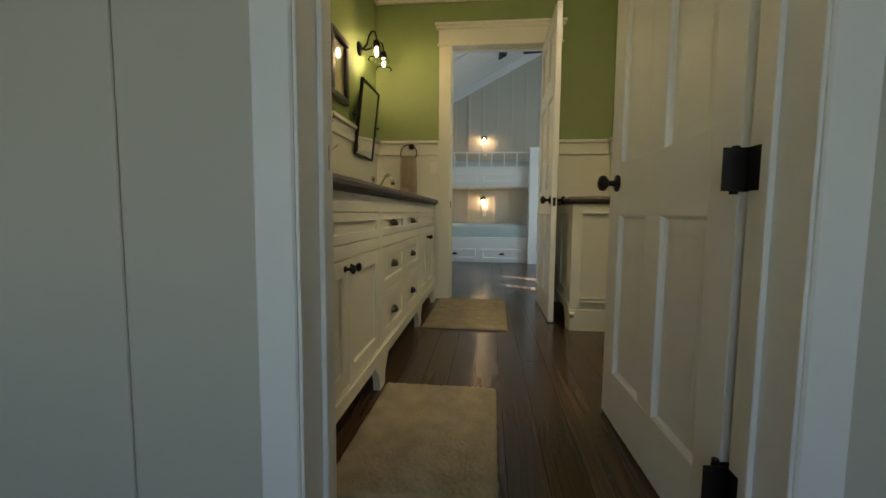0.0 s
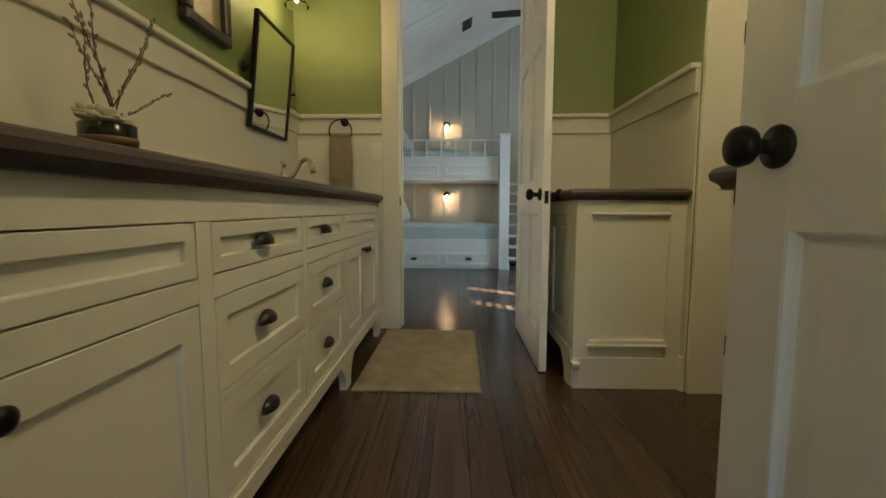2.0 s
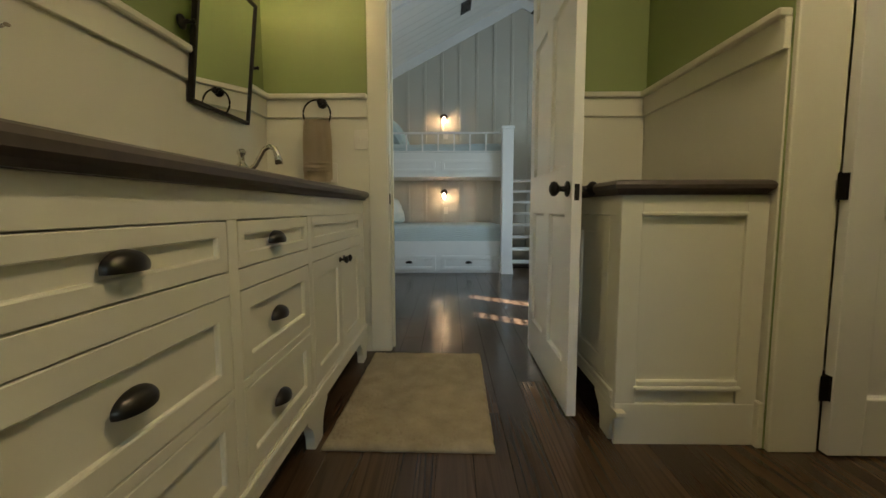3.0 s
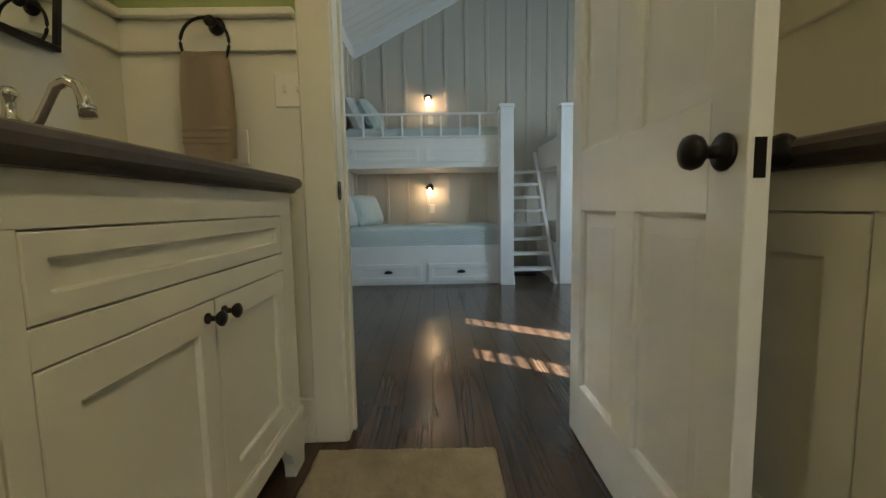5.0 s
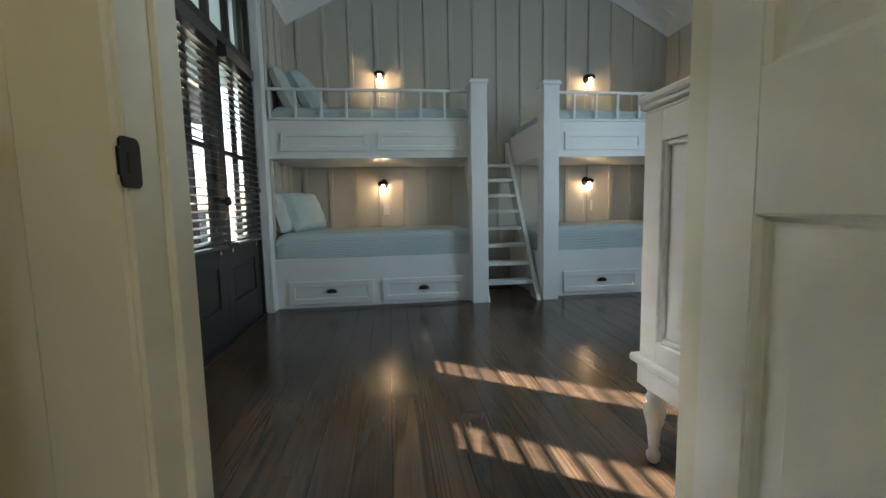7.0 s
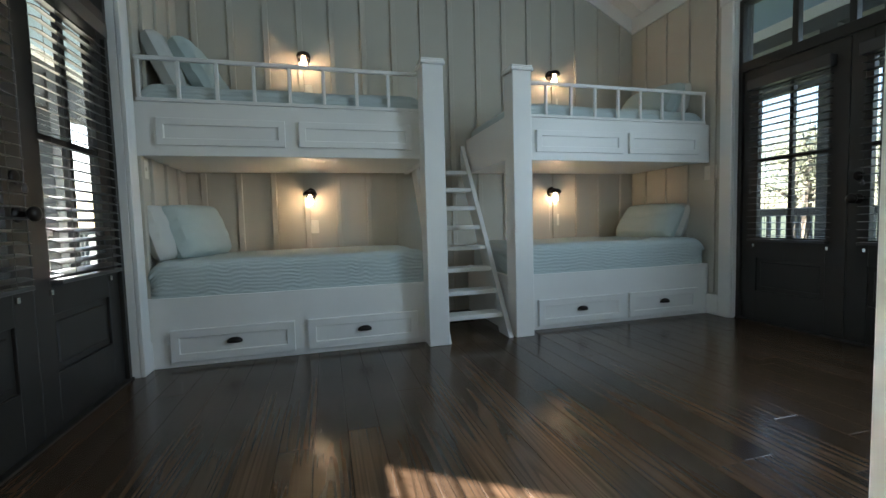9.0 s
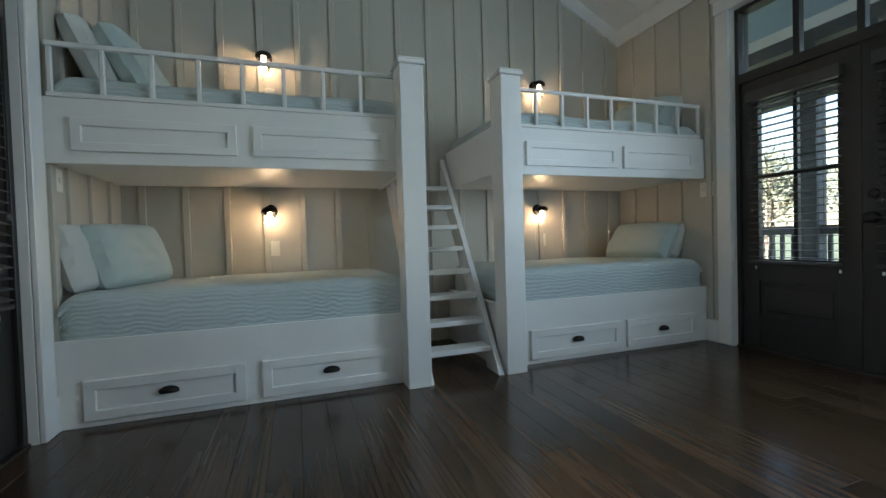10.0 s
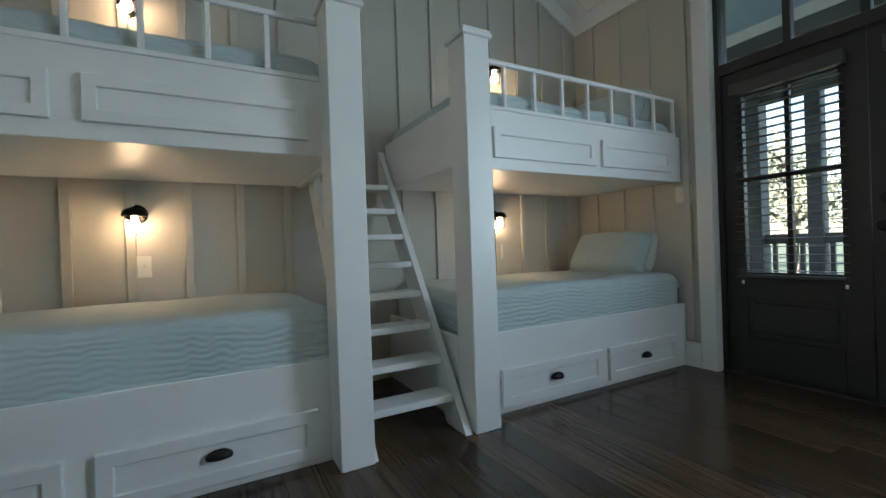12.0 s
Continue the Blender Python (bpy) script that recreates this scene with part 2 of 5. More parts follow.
# walls of the bath
bath_far = boxes((-1.12, FD0 - 0.02, 4.31, 4.41, 0, 2.95), (FD1 + 0.02, 1.34, 4.31, 4.41, 0, 2.95), (FD0 - 0.02, FD1 + 0.02, 4.31, 4.41, HEAD + 0.02, 2.95), bevel=0)
wall_bath_far = solid("wall_bath_far", bath_far, GREEN, "olive green painted wall above cream wainscot", "wall")
wall_bath_left = solid("wall_bath_left", boxes((-1.12, -1.0, 1.11, 4.31, 0, 2.95), bevel=0), GREEN, "olive green painted wall above cream wainscot", "wall")
wall_bath_right = solid("wall_bath_right", boxes((1.22, 1.34, 3.37, 4.31, 0, 2.95), bevel=0), GREEN, "olive green painted wall above cream wainscot", "wall")
wall_closet = solid("wall_closet", boxes((1.22, 1.40, 3.25, 3.37, 0, 2.95), (2.18, 2.42, 3.25, 3.37, 0, 2.95), (1.40, 2.18, 3.25, 3.37, HEAD + 0.02, 2.95), bevel=0), GREEN, "olive green painted wall beside the closet door", "wall")
wall_bath_east = solid("wall_bath_east", boxes((2.3, 2.42, 1.08, 3.25, 0, 2.95), bevel=0), GREEN, "olive green painted side wall", "wall")
wall_bath_near = solid("wall_bath_near", boxes((-1.12, ND0 - 0.02, 1.03, 1.11, 0, 2.95), (ND1 + 0.02, 2.42, 1.03, 1.11, 0, 2.95), (ND0 - 0.02, ND1 + 0.02, 1.03, 1.11, HEAD + 0.02, 2.95), bevel=0), GREEN, "olive green painted wall round the doorway", "wall")
wall_hall = solid("wall_hall", boxes((-2.6, ND0 - 0.02, 0.96, 1.03, 0, 2.95), (ND1 + 0.02, 2.6, 0.96, 1.03, 0, 2.95), (ND0 - 0.02, ND1 + 0.02, 0.96, 1.03, HEAD + 0.02, 2.95), bevel=0), GREY, "grey painted board wall round the doorway", "wall")
ceiling_bath = solid("ceiling_bath", boxes((-1.12, 2.42, 0.94, 4.41, 2.87, 2.95), bevel=0), CEIL, "white painted flat ceiling", "ceiling")
closet_back = solid("wall_closet_back", boxes((1.34, 2.5, 3.9, 4.0, 0, 2.95), (2.42, 2.5, 3.25, 3.9, 0, 2.95), (1.34, 2.5, 3.37, 4.0, 2.87, 2.95), bevel=0), CREAM, "plain closet wall", "wall")

# hall behind the camera; an opening is added at its unseen far end for fill
hall = boxes((-2.72, -2.6, -3.0, 1.0, 0, 2.95), (2.6, 2.72, -3.0, 1.0, 0, 2.95), (-2.72, -1.5, -3.12, -3.0, 0, 2.95), (1.5, 2.72, -3.12, -3.0, 0, 2.95), (-1.5, 1.5, -3.12, -3.0, 0, 0.8), (-1.5, 1.5, -3.12, -3.0, 2.2, 2.95), bevel=0)
wall_hall_rear = solid("wall_hall_rear", hall, GREY, "grey painted walls of the hall", "wall")
ceiling_hall = solid("ceiling_hall", boxes((-2.72, 2.72, -3.12, 0.94, 2.87, 2.95), bevel=0), CEIL, "white painted ceiling of the hall", "ceiling")

trim_crown = solid("trim_crown", boxes((-1.0, 1.22, 4.27, 4.31, 2.80, 2.87), (-1.0, -0.96, 1.11, 4.27, 2.80, 2.87), (1.18, 1.22, 3.25, 4.27, 2.80, 2.87), (-0.96, 1.18, 4.245, 4.27, 2.835, 2.87), bevel=0.008), CREAM, "cream crown moulding under the bath ceiling", "trim")

# walls of the bunk room
wall_back = solid("wall_back", boxes((LX - 0.15, RX + 0.15, BACK, BACK + 0.12, 0, 4.15), bevel=0), GREY, "warm grey board-and-batten gable wall behind the bunks", "wall")


def side_wall(name, x0, x1, sill, side):
    DY0, DY1 = DOOR_Y[side]
    bm = boxes((x0, x1, 4.41, 4.70, 0, 3.1), (x0, x1, 5.60, DY0, 0, 3.1), (x0, x1, 4.70, 5.60, 0, sill), (x0, x1, 4.70, 5.60, 2.2, 3.1), (x0, x1, DY1, BACK, 0, 3.1), (x0, x1, DY0, DY1, DTOP, 3.1), bevel=0)
    return solid(name, bm, GREY, "warm grey board-and-batten wall with dark french doors", "wall")


wall_left = side_wall("wall_left", LX - 0.15, LX, 2.2, 1)
# the 0.8 sill leaves an unseen opening, added for the fill lamp
wall_right = side_wall("wall_right", RX, RX + 0.15, 0.8, -1)
wall_room_near = solid("wall_room_near", boxes((LX - 0.15, FD0 - 0.02, 4.41, 4.445, 0, 4.15), (FD1 + 0.02, RX + 0.15, 4.41, 4.445, 0, 4.15), (FD0 - 0.02, FD1 + 0.02, 4.41, 4.445, HEAD + 0.02, 4.15), bevel=0), GREY, "warm grey board wall round the bath door", "wall")


def slope(bm, y0, y1, d0, d1, x_from=0.0, x_to=1.0):
    """Boards that follow both roof slopes, d0 to d1 below the ceiling line."""
    for s in (-1, 1):
        w = MID - LX + 0.15
        xa, xb = MID + s * w * (1 - x_from), MID + s * w * (1 - x_to)
        f = (RIDGE - EAVE) / (MID - LX)
        za, zb = RIDGE - f * abs(xa - MID), RIDGE - f * abs(xb - MID)
        vs = [bm.verts.new((x, y, z - d)) for y in (y0, y1) for x, z in ((xa, za), (xb, zb)) for d in (d0, d1)]
        for q in ((0, 1, 3, 2), (4, 6, 7, 5), (0, 4, 5, 1), (2, 3, 7, 6), (0, 2, 6, 4), (1, 5, 7, 3)):
            bm.faces.new([vs[i] for i in q])
    return bm


cb = bmesh.new()
y = 4.38
while y < BACK + 0.05:
    slope(cb, y, min(y + 0.178, BACK + 0.1), -0.10, 0.0)
    y += 0.184
slope(cb, 4.38, BACK + 0.1, -0.12, -0.008)
ceiling_room = solid("ceiling_room", cb, CEIL, "white painted plank ceiling, vaulted to a ridge", "ceiling")
tb = bmesh.new()
slope(tb, BACK - 0.022, BACK, 0.0, 0.14)
trim_rake = solid("trim_rake", tb, WHITE, "white rake board under the ceiling slope", "trim")
trim_beam = solid("trim_ceiling", slope(bmesh.new(), 6.72, 6.87, 0.0, 0.035), WHITE, "white flat board across the vaulted ceiling", "trim")
trim_eaves = solid("trim_eaves", boxes((LX, LX + 0.02, 4.47, BACK - 0.022, 2.72, 2.875), (RX - 0.02, RX, 4.47, BACK - 0.022, 2.72, 2.875)), WHITE, "white frieze board under the eaves", "trim")

# floors: a dark sub-floor, planks laid on it at the end of the file
floor = solid("floor", boxes((-2.72, 3.42, -3.12, BACK + 0.12, -0.12, -0.022), bevel=0), SHADOWGAP, "dark stained wide pine board floor, glossy", "floor")

# ---- trim of the bath ----
CAP = 1.52


def wainscot(name, x0, y0, x1, y1, nx, ny):
    """Cream panel, frieze rail, cap and baseboard along a wall; nx, ny point into the room."""
    def strip(bm, d, za, zb, bev=0.003):
        xs, ys = sorted((x0, x1)), sorted((y0, y1))
        if nx:
            xs = sorted((x0, x0 + nx * d))
        else:
            ys = sorted((y0, y0 + ny * d))
        box(bm, xs[0], xs[1], ys[0], ys[1], za, zb, bevel=bev)
    root = thing(name, ((x0 + x1) / 2, (y0 + y1) / 2, 0), "cream painted flat-panel wainscot with a moulded cap", "wainscot", kind="structure")
    for nm, d, za, zb in (("panel", 0.008, 0.1, CAP - 0.02), ("rail", 0.026, CAP - 0.125, CAP - 0.022), ("cap", 0.05, CAP - 0.022, CAP + 0.008), ("baseboard", 0.024, 0.0, 0.17)):
        bm = bmesh.new()
        strip(bm, d, za, zb, 0.006 if nm == "cap" else 0.003)
        part(nm, bm, CREAM, root)
    return root


wainscot("wainscot", -1.0, 1.11, -1.0, 4.31, 1, 0)
wainscot("wainscot", -0.992, 4.31, FD0 - 0.1215, 4.31, 0, -1)
wainscot("wainscot", FD1 + 0.1215, 4.31, 1.212, 4.31, 0, -1)
wainscot("wainscot", 1.22, 3.25, 1.22, 4.31, -1, 0)


def casing(name, x0, x1, y, ny, top, mat, width=0.105, label="white painted door casing with a crown head"):
    """Casing legs and head with a small crown, on a wall face at y; ny points into the room."""
    root = thing(name, ((x0 + x1) / 2, y, 0), label, "door casing", kind="structure")
    t = 0.024 * ny
    part("leg", boxes((x0 - width - 0.006, x0 - 0.006, y, y + t, 0, top), bevel=0.004), mat, root)
    part("leg", boxes((x1 + 0.006, x1 + width + 0.006, y, y + t, 0, top), bevel=0.004), mat, root)
    w = width + 0.012
    part("head", boxes((x0 - w, x1 + w, y, y + 1.15 * t, top, top + 0.17), (x0 - w - 0.012, x1 + w + 0.012, y, y + 1.5 * t, top - 0.001, top + 0.022), (x0 - w - 0.02, x1 + w + 0.02, y, y + 1.9 * t, top + 0.15, top + 0.18), (x0 - w - 0.032, x1 + w + 0.032, y, y + 2.5 * t, top + 0.18, top + 0.205), bevel=0.004), mat, root)
    return root


def jamb(name, x0, x1, y0, y1, top, mat, stop):
    root = thing(name, ((x0 + x1) / 2, (y0 + y1) / 2, 0), "white painted door frame", "door frame", kind="structure")
    part("side", boxes((x0 - 0.02, x0, y0, y1, 0, top + 0.02), bevel=0.002), mat, root)
    part("side", boxes((x1, x1 + 0.02, y0, y1, 0, top + 0.02), bevel=0.002), mat, root)
    part("head", boxes((x0, x1, y0, y1, top, top + 0.02), bevel=0.002), mat, root)
    part("stop", boxes((x0, x0 + 0.012, stop - 0.03, stop, 0, top - 0.012), bevel=0.002), mat, root)
    part("stop", boxes((x1 - 0.012, x1, stop - 0.03, stop, 0, top - 0.012), bevel=0.002), mat, root)
    part("stop", boxes((x0, x1, stop - 0.03, stop, top - 0.012, top), bevel=0.002), mat, root)
    return root


casing("door_casing", FD0, FD1, 4.31, -1, HEAD, CREAM, 0.115)
casing("door_casing", FD0, FD1, 4.445, 1, HEAD, WHITE)
casing("door_casing", ND0, ND1, 0.96, -1, HEAD, WHITE, 0.08)
casing("door_casing", ND0, ND1, 1.11, 1, HEAD, CREAM)
casing("door_casing", 1.40, 2.18, 3.25, -1, HEAD, CREAM, 0.172)
far_jamb = jamb("door_frame", FD0, FD1, 4.295, 4.462, HEAD, CREAM, 4.402)
near_jamb = jamb("door_frame", ND0, ND1, 0.945, 1.125, HEAD, WHITE, 1.07)
jamb("door_frame", 1.40, 2.18, 3.235, 3.37, HEAD, CREAM, 3.32)


def knob(parent, m, mat=IRON):
    """A door knob with its rose; m takes z outward."""
    bm = lathe(bmesh.new(), [(0.032, 0), (0.033, 0.006), (0.028, 0.010), (0.012, 0.013), (0.011, 0.034), (0.018, 0.040), (0.028, 0.048), (0.031, 0.058), (0.028, 0.068), (0.016, 0.075), (0.003, 0.077)], m)
    return part("knob", bm, mat, parent, "black bronze round knob", shade=True)


def panel_door(name, width, height, label, mat=WHITE, knob_z=0.948, backset=0.055, s=0.115):
    """A moulded six-panel door: hinge at the origin, leaf along +x, 0.04 thick in y (0 to -0.04)."""
    root = thing(name, (0, 0, 0), label, "door", kind="structure")
    th, m = 0.04, 0.112
    rails = [(0.008, 0.208), (0.842, 1.042), (height - 0.64, height - 0.50), (height - 0.12, height)]
    core = boxes((0, s, 0, -th, 0.008, height), (width - s, width, 0, -th, 0.008, height), bevel=0.002)
    for a, b in rails:
        box(core, s, width - s, 0, -th, a, b, bevel=0.001)
    c = width / 2
    for (a, b), (a2, b2) in zip(rails, rails[1:]):
        box(core, c - m / 2, c + m / 2, 0, -th, b, a2, bevel=0.001)
    part("leaf_frame", core, mat, root)
    for (a, b), (a2, b2) in zip(rails, rails[1:]):
        for u0, u1 in ((s, c - m / 2), (c + m / 2, width - s)):
            bm = bmesh.new()
            for face, d in ((0.0, -1), (-th, 1)):
                rings = []
                for inset, deep in ((-0.001, 0.0008), (0.002, 0.0015), (0.005, 0.011), (0.012, 0.0172), (0.018, 0.0176), (0.050, 0.0155), (0.052, 0.0150)):
                    rings.append([bm.verts.new((u, face + d * deep, z)) for u, z in ((u0 + inset, b + inset), (u1 - inset, b + inset), (u1 - inset, a2 - inset), (u0 + inset, a2 - inset))])
                for p, q in zip(rings, rings[1:]):
                    for k in range(4):
                        bm.faces.new((p[k], p[(k + 1) % 4], q[(k + 1) % 4], q[k]))
                bm.faces.new(rings[-1])
            part("panel", bm, mat, root)
    knob(root, pose(width - backset, 0, knob_z, -90, 0, 0))
    knob(root, pose(width - backset, -th, knob_z, 90, 0, 0))
    part("latch_plate", boxes((width, width + 0.0015, -0.03, -0.01, 0.90, 0.965), bevel=0.0005), IRON, root)
    for z in (0.20, 0.895, 1.59, 2.26):
        bm = boxes((-0.001, -0.003, -0.034, 0.004, z, z + 0.09), (-0.003, -0.0042, 0.0, 0.022, z, z + 0.09), bevel=0.0)
        rod(bm, (0, 0.010, z - 0.006), (0, 0.010, z + 0.096), 0.008)
        part("hinge", bm, IRON, root, "black bronze butt hinge")
    return root


near_door = panel_door("door_near", 0.86, 2.385, "white six-panel door standing open into the bath, black knob", WHITE, 0.965, 0.09)
near_door.matrix_basis = pose(0.625, 1.15, 0, 0, 0, 91.9)
far_door = panel_door("door_far", 0.885, 2.385, "white six-panel door standing open into the bath, black knob", s=0.098)
far_door.matrix_basis = pose(0.613, 4.352, 0, 0, 0, -90.2)
closet_door = panel_door("door_closet", 0.77, 2.385, "cream six-panel closet door, closed, black hinges")
for z in (0.20, 0.895, 1.59, 2.26):
    part("hinge_plate", boxes((-0.034, -0.004, -0.0275, -0.024, z, z + 0.09), (0.003, 0.022, 0.0, 0.003, z, z + 0.09), bevel=0.001), IRON, closet_door, "black bronze hinge plate")
closet_door.matrix_basis = pose(1.405, 3.235, 0, 0, 0, 0)

# ---- battens and baseboards of the bunk room ----


def battens(wall, along, fixed, places, z0, z1, out):
    """Upright battens on a wall: pieces of it."""
    for p in places:
        top = z1(p) if callable(z1) else z1
        if along == "x":
            bm = boxes((p - 0.022, p + 0.022, fixed, fixed + out, z0, top), bevel=0.003)
        else:
            bm = boxes((fixed, fixed + out, p - 0.022, p + 0.022, z0, top), bevel=0.003)
        part("batten", bm, GREY, wall)


PITCH = 0.2635
roof = lambda x: RIDGE - (RIDGE - EAVE) / (MID - LX) * abs(x - MID) - 0.13
battens(wall_back, "x", BACK, [-0.818 + PITCH * k for k in range(16)], 0, roof, -0.02)
battens(wall_left, "y", LX, [8.22, 7.957, 7.70, 7.53], 0.18, 2.72, 0.02)
battens(wall_right, "y", RX, [8.22, 7.957, 7.70, 7.425], 0.18, 2.72, -0.02)
battens(wall_left, "y", LX, [4.60], 0.18, 2.72, 0.02)
battens(wall_right, "y", RX, [4.60], 0.18, 2.72, -0.02)
battens(wall_hall, "x", 0.96, [-2.2, -1.68, -1.17, -0.66, 1.1, 1.6], 0.15, 2.87, -0.006)
baseboard = solid("baseboard", boxes((LX, LX + 0.024, 7.447, 7.47, 0, 0.17), (RX - 0.024, RX, 7.357, 7.47, 0, 0.17), (LX, LX + 0.024, 4.55, 5.75, 0, 0.17), (RX - 0.024, RX, 4.55, 5.66, 0, 0.17)), WHITE, "white painted tall baseboard", "baseboard")

# ---- french doors, blinds ----


def cup_pull(parent, m, mat=IRON, s=1.0):
    """A half-round cup pull; local -y points out, z up."""
    bm = bmesh.new()
    bmesh.ops.create_uvsphere(bm, u_segments=20, v_segments=12, radius=1.0)
    bmesh.ops.delete(bm, geom=[f for f in bm.faces if f.calc_center_median().y > 0.02 or f.calc_center_median().z < -0.25], context="FACES")
    for v in bm.verts:
        v.co = Vector((v.co.x * 0.047 * s, v.co.y * 0.027 * s, v.co.z * 0.027 * s))
    got = bmesh.ops.solidify(bm, geom=bm.faces[:], thickness=0.0025)
    for v in bm.verts:
        v.co = m @ v.co
    return part("cup_pull", bm, mat, parent, "dark cast cup pull", shade=True)


SLAT = None


def french_doors(name, xi, s, label):
    """A pair of dark glazed doors with a transom in a side wall. xi: inner face; s: +1 when the room lies towards +x."""
    global SLAT
    DY0, DY1 = DOOR_Y[s]
    MEET = (DY0 + DY1) / 2
    GT = 1.84 if s > 0 else 1.775
    root = thing(name, (xi, (DY0 + DY1) / 2, 0), label, "french doors", kind="structure")
    o = -s * 0.045
    X = lambda a: xi + a * o / 0.045
    part("frame", boxes((X(-0.02), X(0.09), DY0, DY0 + 0.03, 0, DTOP), (X(-0.02), X(0.09), DY1 - 0.03, DY1, 0, DTOP), (X(-0.02), X(0.09), DY0 + 0.03, DY1 - 0.03, DTOP - 0.03, DTOP), (X(-0.02), X(0.09), DY0 + 0.03, DY1 - 0.03, 1.945, 2.015), (X(-0.03), X(0.12), DY0, DY1, -0.02, 0.012)), DARKDOOR, root)
    ys = [DY0 + 0.03, MEET - 0.34, MEET, MEET + 0.34, DY1 - 0.03]
    for k in range(4):
        a, b = ys[k], ys[k + 1]
        if k:
            part("mullion", boxes((X(0.0), X(0.05), a - 0.02, a + 0.02, 2.015, DTOP - 0.03)), DARKDOOR, root)
        g = part("pane", boxes((X(0.020), X(0.026), a + 0.01, b - 0.01, 2.01, DTOP - 0.025), bevel=0), GLASS, root)
        g.visible_shadow = False
    for a, b, hs in ((DY0 + 0.033, MEET - 0.002, 1), (MEET + 0.002, DY1 - 0.033, -1)):
        leaf = part("leaf", boxes((X(0), X(0.045), a, a + 0.115, 0.012, 1.94), (X(0), X(0.045), b - 0.115, b, 0.012, 1.94), (X(0), X(0.045), a + 0.115, b - 0.115, GT, 1.94), (X(0), X(0.045), a + 0.115, b - 0.115, 0.50, 0.66), (X(0), X(0.045), a + 0.115, b - 0.115, 0.012, 0.25), (X(0.012), X(0.033), a + 0.115, b - 0.115, 0.25, 0.50), (X(0.005), X(0.033), a + 0.145, b - 0.145, 0.28, 0.47, 0.006)), DARKDOOR, root)
        c = (a + b) / 2
        part("muntin", boxes((X(0.004), X(0.04), c - 0.013, c + 0.013, 0.66, GT)), DARKDOOR, leaf)
        part("muntin", boxes((X(0.004), X(0.04), a + 0.115, b - 0.115, 1.235, 1.262)), DARKDOOR, leaf)
        for g0, g1 in ((a + 0.11, c - 0.01), (c + 0.01, b - 0.11)):
            for z0, z1 in ((0.65, 1.24), (1.255, GT + 0.01)):
                g = part("pane", boxes((X(0.020), X(0.025), g0, g1, z0, z1), bevel=0), GLASS, leaf)
                g.visible_shadow = False
        for z in (0.2, 0.95, 1.70):
            yy = b + 0.012 if hs < 0 else a - 0.012
            part("hinge", rod(bmesh.new(), (X(-0.012), yy, z), (X(-0.012), yy, z + 0.1), 0.008), IRON, leaf)
        if hs > 0:
            mk = pose(xi, b - 0.055, 0.92, 0, 90 * s, 0)
            knob(leaf, mk)
            part("deadbolt", lathe(bmesh.new(), [(0.028, 0), (0.028, 0.008), (0.02, 0.012), (0.004, 0.014)], pose(xi, b - 0.055, 1.06, 0, 90 * s, 0)), IRON, leaf, shade=True)
        for yy in (a + 0.10, b - 0.10):
            part("hold_down", boxes((X(-0.012), X(0), yy - 0.008, yy + 0.008, 0.585, 0.61)), CHROME, leaf)
        # blind
        blind = thing("blind", (xi, c, 1.8), "dark wooden venetian blind with open slats on a glazed door", "blind")
        y0, y1 = a + 0.085, b - 0.085
        part("head_rail", boxes((X(-0.065), X(-0.002), y0 - 0.012, y1 + 0.012, GT + 0.005, GT + 0.078), bevel=0.003), BLIND, blind)
        part("bottom_rail", boxes((X(-0.058), X(-0.008), y0, y1, 0.632, 0.65), bevel=0.003), BLIND, blind)
        if SLAT is None:
            bm = bmesh.new()
            w = 0.025
            for i in range(4):
                u0, u1 = -w + i * w / 2, -w + (i + 1) * w / 2
                h0, h1 = 0.0025 * (1 - (u0 / w) ** 2), 0.0025 * (1 - (u1 / w) ** 2)
                L = (y1 - y0) / 2
                vs = [bm.verts.new(p) for p in ((u0, -L, h0), (u1, -L, h1), (u1, L, h1), (u0, L, h0), (u0, -L, h0 + 0.003), (u1, -L, h1 + 0.003), (u1, L, h1 + 0.003), (u0, L, h0 + 0.003))]
                for q in ((0, 3, 2, 1), (4, 5, 6, 7), (0, 1, 5, 4), (2, 3, 7, 6), (1, 2, 6, 5), (0, 4, 7, 3)):
                    bm.faces.new([vs[i2] for i2 in q])
            bmesh.ops.remove_doubles(bm, verts=bm.verts, dist=1e-5)
            SLAT = bpy.data.meshes.new("slat")
            bm.to_mesh(SLAT)
            bm.free()
            SLAT.materials.append(BLIND)
        z = 0.675
        while z < GT:
            sl = new("slat", SLAT)
            sl.parent = blind
            sl.location = (X(-0.033) - xi, 0, z - 1.8)
            sl.rotation_euler = (radians(random.uniform(-0.25, 0.25)), radians(((12 if hs > 0 else 21) if s > 0 else 0) + random.uniform(-1.5, 1.5)), 0)
            z += 0.045 if s > 0 else 0.048
        for yy in (y0 + 0.1, y1 - 0.1):
            part("ladder_cord", boxes((X(-0.059), X(-0.0575), yy, yy + 0.002, 0.65, GT + 0.01), (X(-0.009), X(-0.0075), yy, yy + 0.002, 0.65, GT + 0.01), bevel=0), BLIND, blind)
        part("pull_cord", tube(bmesh.new(), [(X(-0.066), y1 - 0.03, GT), (X(-0.068), y1 - 0.028, 1.4), (X(-0.067), y1 - 0.03, 1.02)], 0.0015, 6), BLIND, blind)
        part("tassel", lathe(bmesh.new(), [(0.003, 0.03), (0.008, 0.02), (0.009, 0.0), (0.004, -0.004)], pose(X(-0.067), y1 - 0.03, 1.0)), BLIND, blind, shade=True)
    # white casing round the opening
    r = thing(name + "_casing", (xi, (DY0 + DY1) / 2, 0), "white painted casing round the french doors", "door casing", kind="structure")
